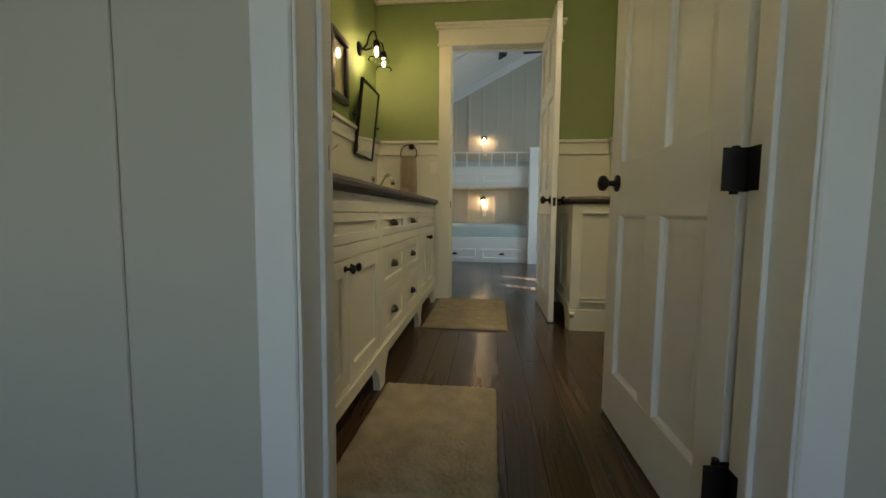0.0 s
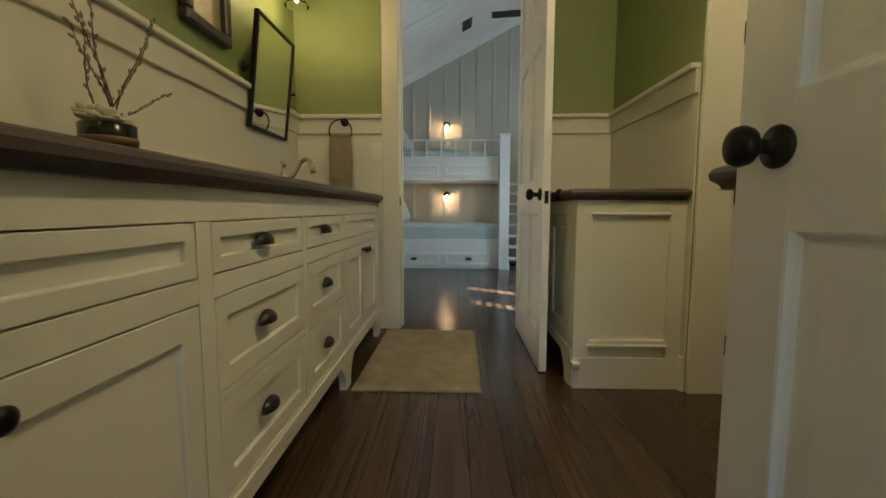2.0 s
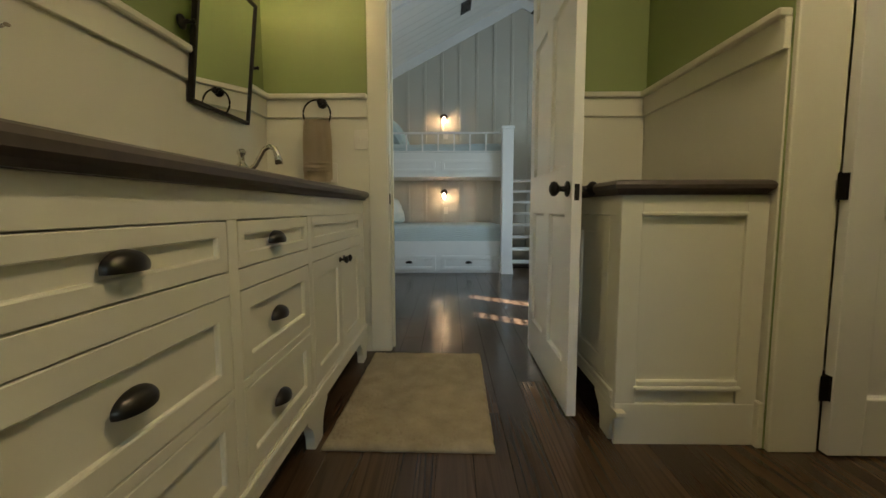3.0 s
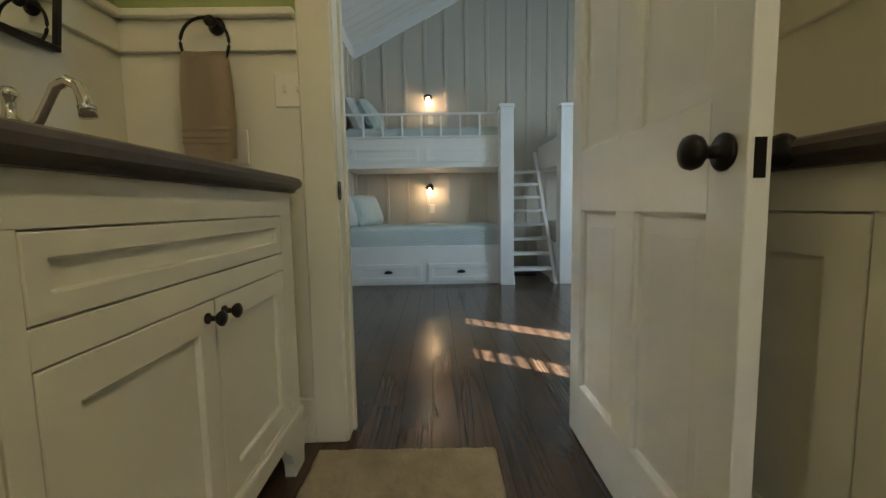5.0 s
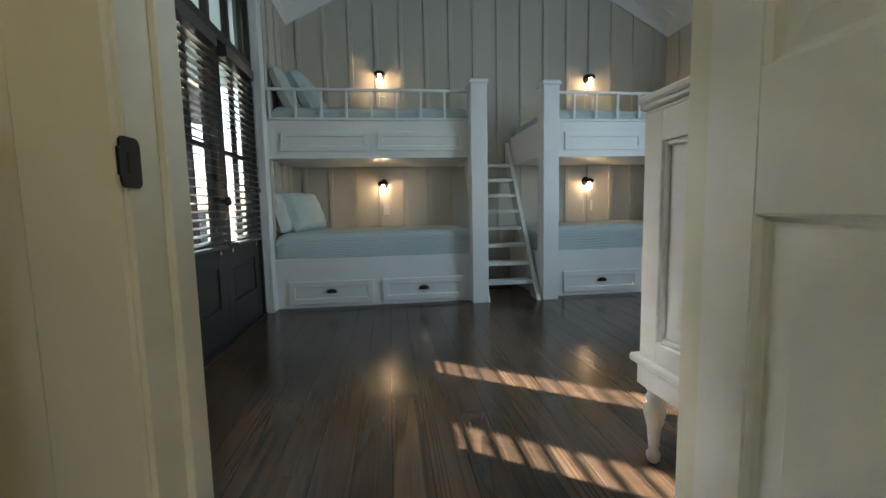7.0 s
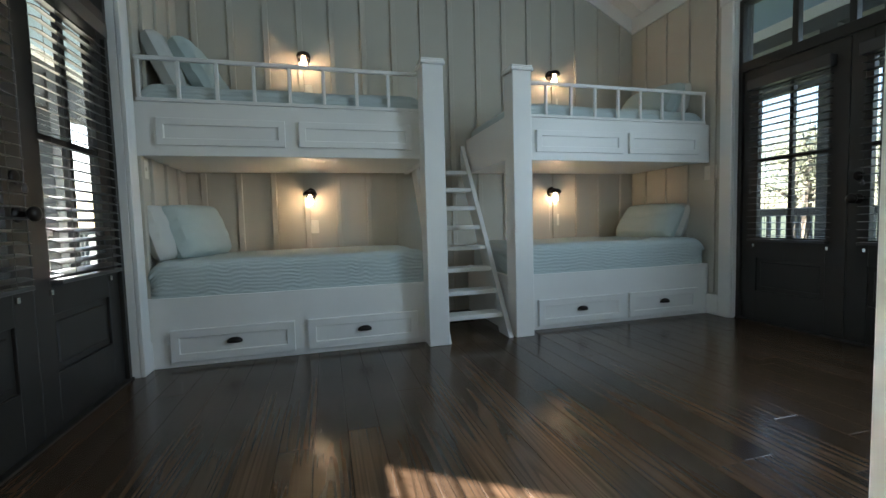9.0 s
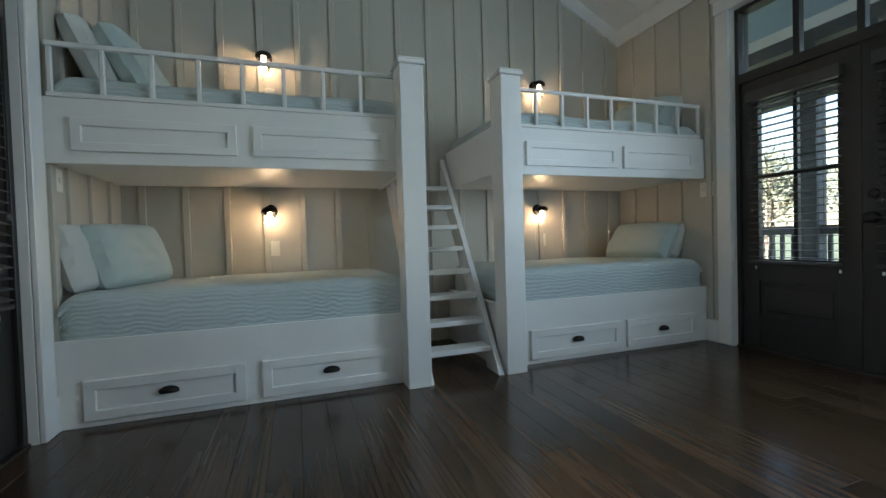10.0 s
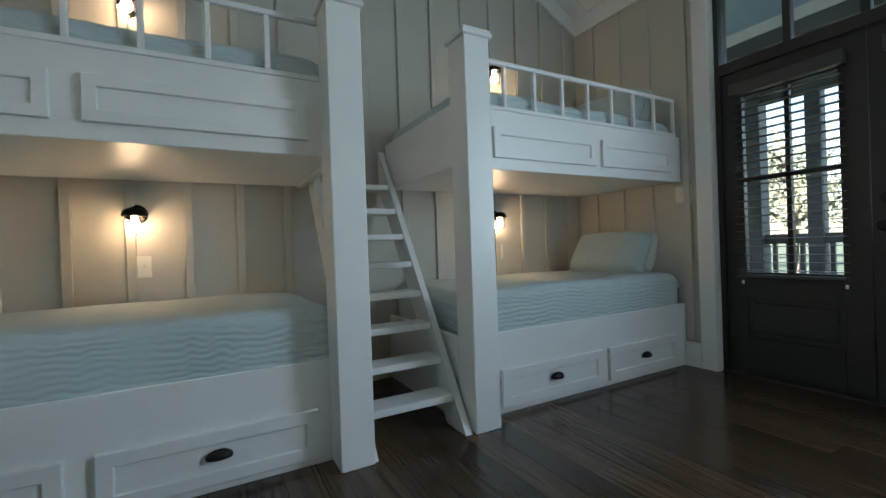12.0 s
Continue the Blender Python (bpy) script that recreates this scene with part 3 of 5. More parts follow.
    wx = LX if s > 0 else RX
    part("leg", boxes((wx, wx + s * 0.026, DY1, DY1 + 0.105, 0, DTOP), bevel=0.004), WHITE, r)
    part("leg", boxes((wx, wx + s * 0.026, DY0 - 0.105, DY0, 0, DTOP), bevel=0.004), WHITE, r)
    part("head", boxes((wx, wx + s * 0.030, DY0 - 0.115, DY1 + 0.115, DTOP, DTOP + 0.12), (wx, wx + s * 0.045, DY0 - 0.13, DY1 + 0.13, DTOP + 0.1, DTOP + 0.13), bevel=0.004), WHITE, r)
    part("reveal", boxes((wx, xi - s * 0.0, DY1 - 0.002, DY1 + 0.02, 0, DTOP), (wx, xi, DY0 - 0.02, DY0 + 0.002, 0, DTOP), (wx, xi, DY0, DY1, DTOP - 0.002, DTOP + 0.02)), WHITE, r)
    return root


french_doors("door_left", LX - 0.06, 1, "black-brown glazed double doors with a transom, closed, blinds lowered")
french_doors("door_right", RX + 0.06, -1, "black-brown glazed double doors with a transom, closed, blinds lowered")

# ---- bunks ----


def wavy_quilt(bm, x0, x1, y0, y1, z0, z1, r=0.06, nx=150, ny=62):
    """A soft quilted mattress: a rounded slab with ripples, its front and top puckered in rows."""
    def surf(u, v):
        # v runs from the front bottom over the top to the back
        L = (z1 - z0 - r) + r * math.pi / 2 + (y1 - y0 - r)
        d = v / 0.6 * 0.40 if v < 0.6 else 0.40 + (v - 0.6) / 0.4 * (L - 0.40)
        a = z1 - z0 - r
        if d < a:
            p, n = Vector((0, y0, z0 + d)), Vector((0, -1, 0))
        elif d < a + r * math.pi / 2:
            t = (d - a) / r
            p, n = Vector((0, y0 + r - r * math.cos(t), z1 - r + r * math.sin(t))), Vector((0, -math.cos(t), math.sin(t)))
        else:
            p, n = Vector((0, y0 + r + d - a - r * math.pi / 2, z1)), Vector((0, 0, 1))
        x = x0 + (x1 - x0) * u
        e = min(u, 1 - u) * (x1 - x0)
        drop = 0.055 * max(0, 1 - e / 0.09) ** 2
        big = 0.013 * noise.noise((x * 2.2, d * 2.5, z0 * 5))
        wave = math.sin(d * 2 * math.pi / 0.025 + 3.6 * noise.noise((x * 9, d * 6, 2.0)) + 3.6 * noise.noise((x * 24, d * 12, 7.0)) + 0.5 * math.sin(x * 46 + 5 * noise.noise((x * 4, d * 6, 5.0))))
        rip = 0.0030 * wave * (0.65 + 0.6 * noise.noise((x * 5, d * 6, 9.0))) * max(0.12, min(1.0, (0.50 - d) / 0.22))
        q = p + n * (big + rip)
        q.x = x
        if d > a * 0.6:
            q.z -= drop
        q.y += 0.5 * drop if d < a else 0
        return q
    nv = ny * 3
    grid = [[bm.verts.new(surf(i / nx, j / nv)) for i in range(nx + 1)] for j in range(nv + 1)]
    for j in range(nv):
        for i in range(nx):
            bm.faces.new((grid[j][i], grid[j][i + 1], grid[j + 1][i + 1], grid[j + 1][i]))
    for side in (0, nx):
        col = [grid[j][side] for j in range(nv + 1)]
        low = bm.verts.new((col[-1].co.x, y1, z0))
        bm.faces.new(col + [low])
    return bm


def pillow_mesh(w, h, t, seed):
    """A stuffed pillow: thin, pointed corners and a full middle; w along x, h along z, t thick in y."""
    bm = bmesh.new()
    n = 18
    for s in (-1, 1):
        g = []
        for j in range(n + 1):
            row = []
            for i in range(n + 1):
                u, v = 2 * i / n - 1, 2 * j / n - 1
                f = (max(0, 1 - u ** 4) * max(0, 1 - v ** 4)) ** 0.45
                pinch = 1 - 0.07 * (1 - abs(u) ** 3) * (abs(v) ** 6) - 0.0
                pv = 1 - 0.07 * (1 - abs(v) ** 3) * (abs(u) ** 6)
                wr = 0.010 * noise.noise((u * 2.5 + seed, v * 2.5, s * 3.0)) + 0.006 * noise.noise((u * 6 + seed, v * 7, s))
                cut = 1 - 0.10 * (u * v) ** 4
                row.append(bm.verts.new((u * w / 2 * pv * cut, s * (t / 2 * f + 0.004) + wr * f, v * h / 2 * pinch * cut)))
            g.append(row)
        for j in range(n):
            for i in range(n):
                bm.faces.new((g[j][i], g[j][i + 1], g[j + 1][i + 1], g[j + 1][i]))
    bmesh.ops.remove_doubles(bm, verts=bm.verts, dist=0.0085)
    bmesh.ops.holes_fill(bm, edges=[e for e in bm.edges if e.is_boundary], sides=0)
    return bm


CTR = 1.157
FRONT = 7.47


def bunk(flip, label):
    """A built-in bunk bed of two berths; flip mirrors it about the stair."""
    X = (lambda x: 2 * CTR - x) if flip else (lambda x: x)
    end = 2 * CTR - RX if flip else LX
    e0, e1 = (0.862, 0.90) if flip else (0.822, 0.858)
    root = thing("bunk_bed", (X(-0.1), 7.9, 0), label, "bunk bed", "built-in bunk beds")

    def bx(*specs, bevel=0.003):
        return boxes(*[(X(a[0]), X(a[1]), *a[2:]) for a in specs], bevel=bevel)

    part("post", bx((0.765, 0.908, 7.335, 7.485, 0, 1.885), (0.752, 0.921, 7.322, 7.498, 1.884, 1.905), (0.758, 0.915, 7.328, 7.492, 1.905, 1.922), bevel=0.004), WHITE, root)
    part("base_front", bx((end, 0.77, FRONT, FRONT + 0.03, 0, 0.43)), WHITE, root)
    part("base_end", bx((e0, e1, FRONT + 0.03, BACK, 0, 0.43)), WHITE, root)
    part("base_deck", bx((end, e0, FRONT + 0.03, BACK, 0.36, 0.40)), WHITE, root)
    part("fascia", bx((end, 0.77, FRONT, FRONT + 0.03, 1.285, 1.60)), WHITE, root)
    part("end_fascia", bx((e0, e1, 7.486, BACK - 0.02, 1.285, 1.60)), WHITE, root)
    part("upper_deck", bx((end, e0, FRONT + 0.03, BACK - 0.02, 1.295, 1.34)), WHITE, root)
    put = lambda u, o, z: (u, FRONT - o, z)
    for a, b in ((-0.826, -0.146), (-0.086, 0.664)) if flip else ((-0.822, -0.105), (-0.022, 0.708)):
        lo, hi = sorted((X(a), X(b)))
        bm = shaker(bmesh.new(), lo, hi, 0.035, 0.232, put, rail=0.05, depth=0.022)
        dr = part("drawer", bm, WHITE, root)
        cup_pull(dr, pose((lo + hi) / 2, FRONT - 0.02, 0.138))
        part("panel", shaker(bmesh.new(), lo, hi, 1.346, 1.506, put, rail=0.042, depth=0.020), WHITE, root)
    for z, h in ((1.605, 0.022), (1.845, 0.024)):
        part("guard_rail", bx((-0.922, 0.765, 7.478, 7.50, z, z + h)), WHITE, root)
    for k in range(8):
        x = -0.905 + 0.2098 * k
        part("baluster", bx((x - 0.0105, x + 0.0105, 7.479, 7.499, 1.627, 1.845)), WHITE, root)
    return root


bunk(False, "white painted built-in twin bunk with drawers and guard rail")
bunk(True, "white painted built-in twin bunk beside the stair and porch door")


def bedding(name, x0, x1, y0, y1, z0, z1, label):
    root = thing(name, ((x0 + x1) / 2, (y0 + y1) / 2, z0), label, "bed", "bunk mattresses")
    part("mattress", boxes((x0 + 0.03, x1 - 0.03, y0 + 0.05, y1 - 0.01, z0, z1 - 0.07), bevel=0.03), PILLOW_GREY, root)
    part("quilt", wavy_quilt(bmesh.new(), x0, x1, y0, y1, z0, z1), QUILT, root, "pale aqua quilt with wavy stitched rows", shade=True)
    return root


for f, (a, b) in ((0, (LX + 0.02, 0.815)), (1, (2 * CTR - 0.845, RX - 0.02))):
    bedding("quilted_mattress", a, b, FRONT + 0.012, BACK - 0.03, 0.402, 0.652, "mattress with a pale aqua rippled quilt on a lower bunk")
    bedding("quilted_mattress", a, b, FRONT + 0.045, BACK - 0.03, 1.342, 1.725, "mattress with a pale aqua rippled quilt on an upper bunk")


def pillow(x, y, z, w, h, t, turn, lean, mat, label, seed):
    ob = solid("pillow", pillow_mesh(w, h, t, seed), mat, label, "pillow", kind="thing", shade=True)
    ob["group"] = "bunk pillows"
    ob.matrix_basis = pose(x, y, z, 0, 0, turn) @ pose(0, 0, 0, lean, 0, 0) @ pose(0, 0, h / 2)
    return ob


# a pair at the wall end of each berth: grey behind, aqua in front
for zt in (0.64, 1.705):
    if zt < 1:
        pillow(LX + 0.11, 7.80, zt, 0.54, 0.39, 0.13, 80, -16, PILLOW_GREY, "pale grey linen pillow leaning against the wall", 1 + zt)
        pillow(LX + 0.25, 7.90, zt, 0.56, 0.40, 0.19, 70, -20, PILLOW_AQUA, "pale aqua linen pillow leaning on another pillow", 3 + zt)
    else:
        pillow(LX + 0.22, 7.86, zt, 0.54, 0.43, 0.15, 87, -24, PILLOW_GREY, "pale grey linen pillow leaning back beside the guard rail", 1 + zt)
        pillow(LX + 0.40, 7.88, zt, 0.54, 0.43, 0.16, 84, -29, PILLOW_AQUA, "pale aqua linen pillow leaning on another pillow", 3 + zt)
    pillow(RX - 0.14, 7.93, zt, 0.60, 0.36, 0.14, -86, -26, PILLOW_GREY, "pale grey linen pillow leaning against the wall", 5 + zt)
    pillow(RX - 0.33, 7.90, zt, 0.62, 0.38, 0.19, -78, -38, PILLOW_AQUA, "pale aqua linen pillow leaning on another pillow", 8 + zt)

# ---- stair between the bunks ----
stair = thing("bunk_stair", (CTR, 7.9, 0), "steep white painted open stair between the bunks", "stair")
sl = 1.504
for x0, x1 in ((0.890, 0.926), (1.357, 1.393)):
    bm = bmesh.new()
    pts = [(7.352, 0.0), (7.352 + 1.545 / sl, 1.545), (BACK - 0.025, 1.545), (BACK - 0.025, 1.30), (7.535 + 0.07 / sl, 0.07), (7.535, 0.0)]
    va = [bm.verts.new((x0, y, z)) for y, z in pts]
    vb = [bm.verts.new((x1, y, z)) for y, z in pts]
    bm.faces.new(va)
    bm.faces.new(vb[::-1])
    for i in range(len(pts)):
        j = (i + 1) % len(pts)
        bm.faces.new((va[i], va[j], vb[j], vb[i]))
    part("stringer", bm, WHITE, stair)
for k in range(8):
    z = 0.163 + 0.1622 * k
    y = 7.358 + z / sl
    part("tread", boxes((0.926, 1.357, y, y + 0.15, z - 0.034, z), bevel=0.004), WHITE, stair)

# ---- wall lamps by the berths, switches ----


def bunk_lamp(x, z, label):
    root = thing("wall_lamp", (x, BACK, z), label, "wall lamp", "bunk reading lamps")
    y = BACK
    part("back_plate", lathe(bmesh.new(), [(0.052, 0), (0.053, 0.012), (0.045, 0.02), (0.004, 0.022)], pose(x, y, z + 0.015, 90, 0, 0)), IRON, root, shade=True)
    part("arm", tube(bmesh.new(), [(x, y - 0.015, z + 0.02), (x, y - 0.05, z + 0.024), (x, y - 0.075, z + 0.02)], 0.014), IRON, root, shade=True)
    part("cap", lathe(bmesh.new(), [(0.004, 0.045), (0.03, 0.042), (0.052, 0.028), (0.058, 0.006), (0.055, 0.0), (0.02, 0.002)], pose(x, y - 0.08, z)), IRON, root, shade=True)
    g = part("glass", lathe(bmesh.new(), [(0.042, 0.0), (0.043, -0.06), (0.036, -0.09), (0.02, -0.102), (0.002, -0.104)], pose(x, y - 0.08, z)), THIN, root, shade=True)
    g.visible_shadow = False
    part("bulb", lathe(bmesh.new(), [(0.012, 0.0), (0.013, -0.02), (0.023, -0.042), (0.024, -0.056), (0.014, -0.073), (0.002, -0.077)], pose(x, y - 0.08, z)), LED, root, "glowing warm bulb", shade=True)
    part("cord", tube(bmesh.new(), [(x - 0.028, y - 0.006, z), (x - 0.03, y - 0.006, z - 0.15), (x - 0.028, y - 0.006, z - 0.36)], 0.003, 6), PLASTIC, root)
    return root


for lx in (0.0, 2 * CTR + 0.002):
    for lz in (2.235, 1.10):
        bunk_lamp(lx, lz, "small black wall lamp with a clear glass, lit")


def switch(x0, y0, z, w, h, axis, out, gangs, label, name="light_switch"):
    root = thing(name, (x0, y0, z), label, "light switch" if name == "light_switch" else "outlet")
    if axis == "x":
        part("plate", boxes((x0 - w / 2, x0 + w / 2, y0, y0 + out * 0.009, z - h / 2, z + h / 2), bevel=0.002), PLASTIC, root)
    else:
        part("plate", boxes((x0, x0 + out * 0.009, y0 - w / 2, y0 + w / 2, z - h / 2, z + h / 2), bevel=0.002), PLASTIC, root)
    for g in range(gangs):
        c = (g - (gangs - 1) / 2) * 0.046
        if axis == "x":
            part("toggle", boxes((x0 + c - 0.006, x0 + c + 0.006, y0, y0 + out * 0.018, z - 0.010, z + 0.014), bevel=0.002), PLASTIC, root)
        else:
            part("toggle", boxes((x0, x0 + out * 0.018, y0 + c - 0.005, y0 + c + 0.005, z - 0.010, z + 0.014), bevel=0.002), PLASTIC, root)
    return root


for lx in (0.022, 2 * CTR + 0.045):
    for lz in (1.98, 0.836):
        switch(lx, BACK, lz, 0.075, 0.115, "x", -1, 1, "ivory toggle switch plate under a bunk lamp")
switch(LX, 7.60, 1.22, 0.075, 0.115, "y", 1, 1, "ivory toggle switch plate beside dark french doors")
switch(RX, 7.455, 1.20, 0.115, 0.115, "y", -1, 2, "ivory double switch plate beside the porch doors")
vent = thing("floor_vent", (1.15, 8.05, 0.0), "dark metal floor register under the stair", "floor vent")
part("grille", boxes(*[(1.0 + 0.02 * k, 1.012 + 0.02 * k, 7.98, 8.1, 0, 0.006) for k in range(15)], (0.99, 1.3, 7.965, 7.98, 0, 0.008), (0.99, 1.3, 8.1, 8.115, 0, 0.008), bevel=0.0), IRON, vent)

# ---- vanities ----
TOP0, TOP1 = 0.915, 0.968


def foot_profile(u):
    return [(u - 0.045, 0), (u + 0.045, 0), (u + 0.05, 0.045), (u + 0.068, 0.085), (u + 0.115, 0.122), (u + 0.115, 0.135), (u - 0.115, 0.135), (u - 0.115, 0.122), (u - 0.068, 0.085), (u - 0.05, 0.045)]


def extrude_uz(bm, pts, o0, o1, put):
    va = [bm.verts.new(put(u, o0, z)) for u, z in pts]
    vb = [bm.verts.new(put(u, o1, z)) for u, z in pts]
    bm.faces.new(va)
    bm.faces.new(vb[::-1])
    for i in range(len(pts)):
        j = (i + 1) % len(pts)
        bm.faces.new((va[i], va[j], vb[j], vb[i]))
    return bm


def pbox(put, *specs, bevel=0.002):
    bm = bmesh.new()
    for s in specs:
        t = bmesh.new()
        box(t, *s[:6], bevel=bevel)
        add(bm, t, put)
    return bm


def cab_knob(parent, put_m):
    return part("cabinet_knob", lathe(bmesh.new(), [(0.011, 0), (0.012, 0.004), (0.006, 0.008), (0.0055, 0.018), (0.012, 0.023), (0.0165, 0.029), (0.0165, 0.034), (0.009, 0.039), (0.001, 0.040)], put_m, 16), IRON, parent, "dark round knob", shade=True)


def vanity(base, put, turn, depth, u0, u1, columns, feet, label, hard=NICKEL):
    """A footed cabinet: face frame, inset fronts; put(u, out, z) places it, out 0 at the face; turn is the z rotation for fittings."""
    root = thing("vanity_cabinet", base, label, "vanity cabinet")
    part("carcass", pbox(put, (u0 + 0.002, u1 - 0.002, -depth, -0.024, 0.13, TOP0 - 0.03)), CREAM, root)
    zs = [(0.845, TOP0), (0.135, 0.205)]
    fr = [(u0, u1, -0.024, 0, *z) for z in zs]
    edges = [u0] + [v for c in columns for v in (c[0], c[1])] + [u1]
    for k in range(0, len(edges), 2):
        fr.append((edges[k], edges[k + 1], -0.024, 0, 0.205, 0.845))
    for a, b, kind in columns:
        if kind == "tall":
            continue
        fr.append((a, b, -0.024, 0, 0.678, 0.728))
        if kind == "drawers":
            fr.append((a, b, -0.024, 0, 0.435, 0.458))
    part("face_frame", pbox(put, *fr, bevel=0.001), CREAM, root)
    part("base_mould", pbox(put, (u0, u1, 0, 0.012, 0.17, 0.20), (u0, u1, 0, 0.008, 0.135, 0.17), bevel=0.004), CREAM, root)
    for f in feet:
        part("foot", extrude_uz(bmesh.new(), foot_profile(f), -0.028, 0.006, put), CREAM, root)
    q = 0.0032
    for a, b, kind in columns:
        pa = lambda u, o, z: put(u, o - 0.020, z)
        m = lambda u, z: Matrix.Translation(put(u, 0.0, z)) @ pose(0, 0, 0, 0, 0, turn)
        if kind == "tall":
            part("cabinet_door", shaker(bmesh.new(), a + q, b - q, 0.205 + q, 0.845 - q, pa, rail=0.072), CREAM, root)
            continue
        d = part("drawer_front", shaker(bmesh.new(), a + q, b - q, 0.728 + q, 0.845 - q, pa, rail=0.042), CREAM, root)
        if kind == "drawers":
            cup_pull(d, m((a + b) / 2 - 0.03, 0.783), hard)
            for z0, z1 in ((0.458, 0.678), (0.205, 0.435)):
                d = part("drawer_front", shaker(bmesh.new(), a + q, b - q, z0 + q, z1 - q, pa, rail=0.05), CREAM, root)
                cup_pull(d, m((a + b) / 2 - 0.03, (z0 + z1) / 2), hard)
        else:
            c = (a + b) / 2
            for g0, g1, kx in ((a, c, c - 0.034), (c, b, c + 0.034)):
                d = part("cabinet_door", shaker(bmesh.new(), g0 + q, g1 - q, 0.205 + q, 0.678 - q, pa, rail=0.062), CREAM, root)
                cab_knob(d, m(kx, 0.642) @ pose(0, 0, 0, 90, 0, 0))
    return root


VX = -0.405
left_put = lambda u, o, z: (VX + o, u, z)
vanity((-0.7, 2.65, 0), left_put, 90, 0.585, 1.112, 4.185, [(1.205, 2.100, "doors"), (2.152, 2.700, "drawers"), (2.742, 3.232, "drawers"), (3.272, 4.094, "doors")], [1.14, 2.13, 3.27, 4.135], "long cream painted double vanity with inset shaker fronts and feet")


def counter(base, x0, x1, y0, y1, label):
    """A thick slab with a moulded edge."""
    root = thing("countertop", base, label, "countertop")
    bm = bmesh.new()
    prof = [(0.0, TOP0), (-0.012, TOP0 + 0.002), (-0.006, TOP0 + 0.012), (0.006, TOP0 + 0.022), (0.008, TOP0 + 0.036), (0.002, TOP0 + 0.047), (-0.012, TOP1)]
    rings = []
    for o, z in prof:
        pts = [(x0 - o, y0 - o), (x1 + o, y0 - o), (x1 + o, y1 + o), (x0 - o, y1 + o)]
        rings.append([bm.verts.new((*p, z)) for p in pts])
    for a, b in zip(rings, rings[1:]):
        for i in range(len(a)):
            j = (i + 1) % len(a)
            bm.faces.new((a[i], a[j], b[j], b[i]))
    bm.faces.new(rings[0][::-1])
    bm.faces.new(rings[-1])
    part("slab", bm, STONE, root)
    return root


counter((-0.68, 2.65, TOP0), -0.985, -0.385, 1.115, 4.225, "brown honed stone countertop with a moulded edge")

RXF = 0.692
right_put = lambda u, o, z: (RXF - o, 4.31 - u, z)
v2 = vanity((0.95, 3.8, 0), right_put, -90, 0.52, 0.002, 1.02, [(0.05, 0.47, "tall"), (0.51, 0.93, "tall")], [0.05, 0.955], "cream painted cabinet with a panelled end and feet")
end_put = lambda u, o, z: (u, 3.29 - o, z)
part("end_panel", pbox(end_put, (RXF + 0.026, 1.212, -0.02, 0.0, 0.0, TOP0), bevel=0.002), CREAM, v2)
bm = bmesh.new()
for e in ((RXF, RXF + 0.075, 0, 0.014, 0.155, TOP0), (1.13, 1.205, 0, 0.014, 0.155, TOP0), (RXF + 0.075, 1.13, 0, 0.014, 0.855, TOP0), (RXF, 1.205, 0, 0.016, 0.0, 0.155)):
    add(bm, boxes(e, bevel=0.002), end_put)
part("end_frame", bm, CREAM, v2)
part("sill_mould", pbox(end_put, (RXF + 0.065, 1.14, 0, 0.028, 0.208, 0.224), (RXF + 0.075, 1.13, 0, 0.020, 0.224, 0.245), bevel=0.004), CREAM, v2)
part("head_mould", pbox(end_put, (RXF + 0.07, 1.135, 0, 0.018, 0.842, 0.857), bevel=0.004), CREAM, v2)
counter((0.94, 3.8, TOP0), 0.668, 1.205, 3.262, 4.29, "brown honed stone countertop with a moulded edge")

v3 = vanity((1.0, 1.7, 0), lambda u, o, z: (0.735 - o, 3.32 - u, z), -90, 0.56, 1.11, 2.235, [(1.24, 1.68, "drawers"), (1.72, 2.18, "drawers")], [1.16, 1.68, 2.18], "cream painted cabinet against the side wall")
counter((1.0, 1.7, TOP0), 0.70, 1.31, 1.10, 2.245, "brown honed stone countertop with a moulded edge")
wall_partition = solid("wall_partition", boxes((1.31, 1.43, 1.11, 2.20, 0, 2.87), bevel=0), GREEN, "olive green painted partition wall", "wall")

# ---- rugs ----


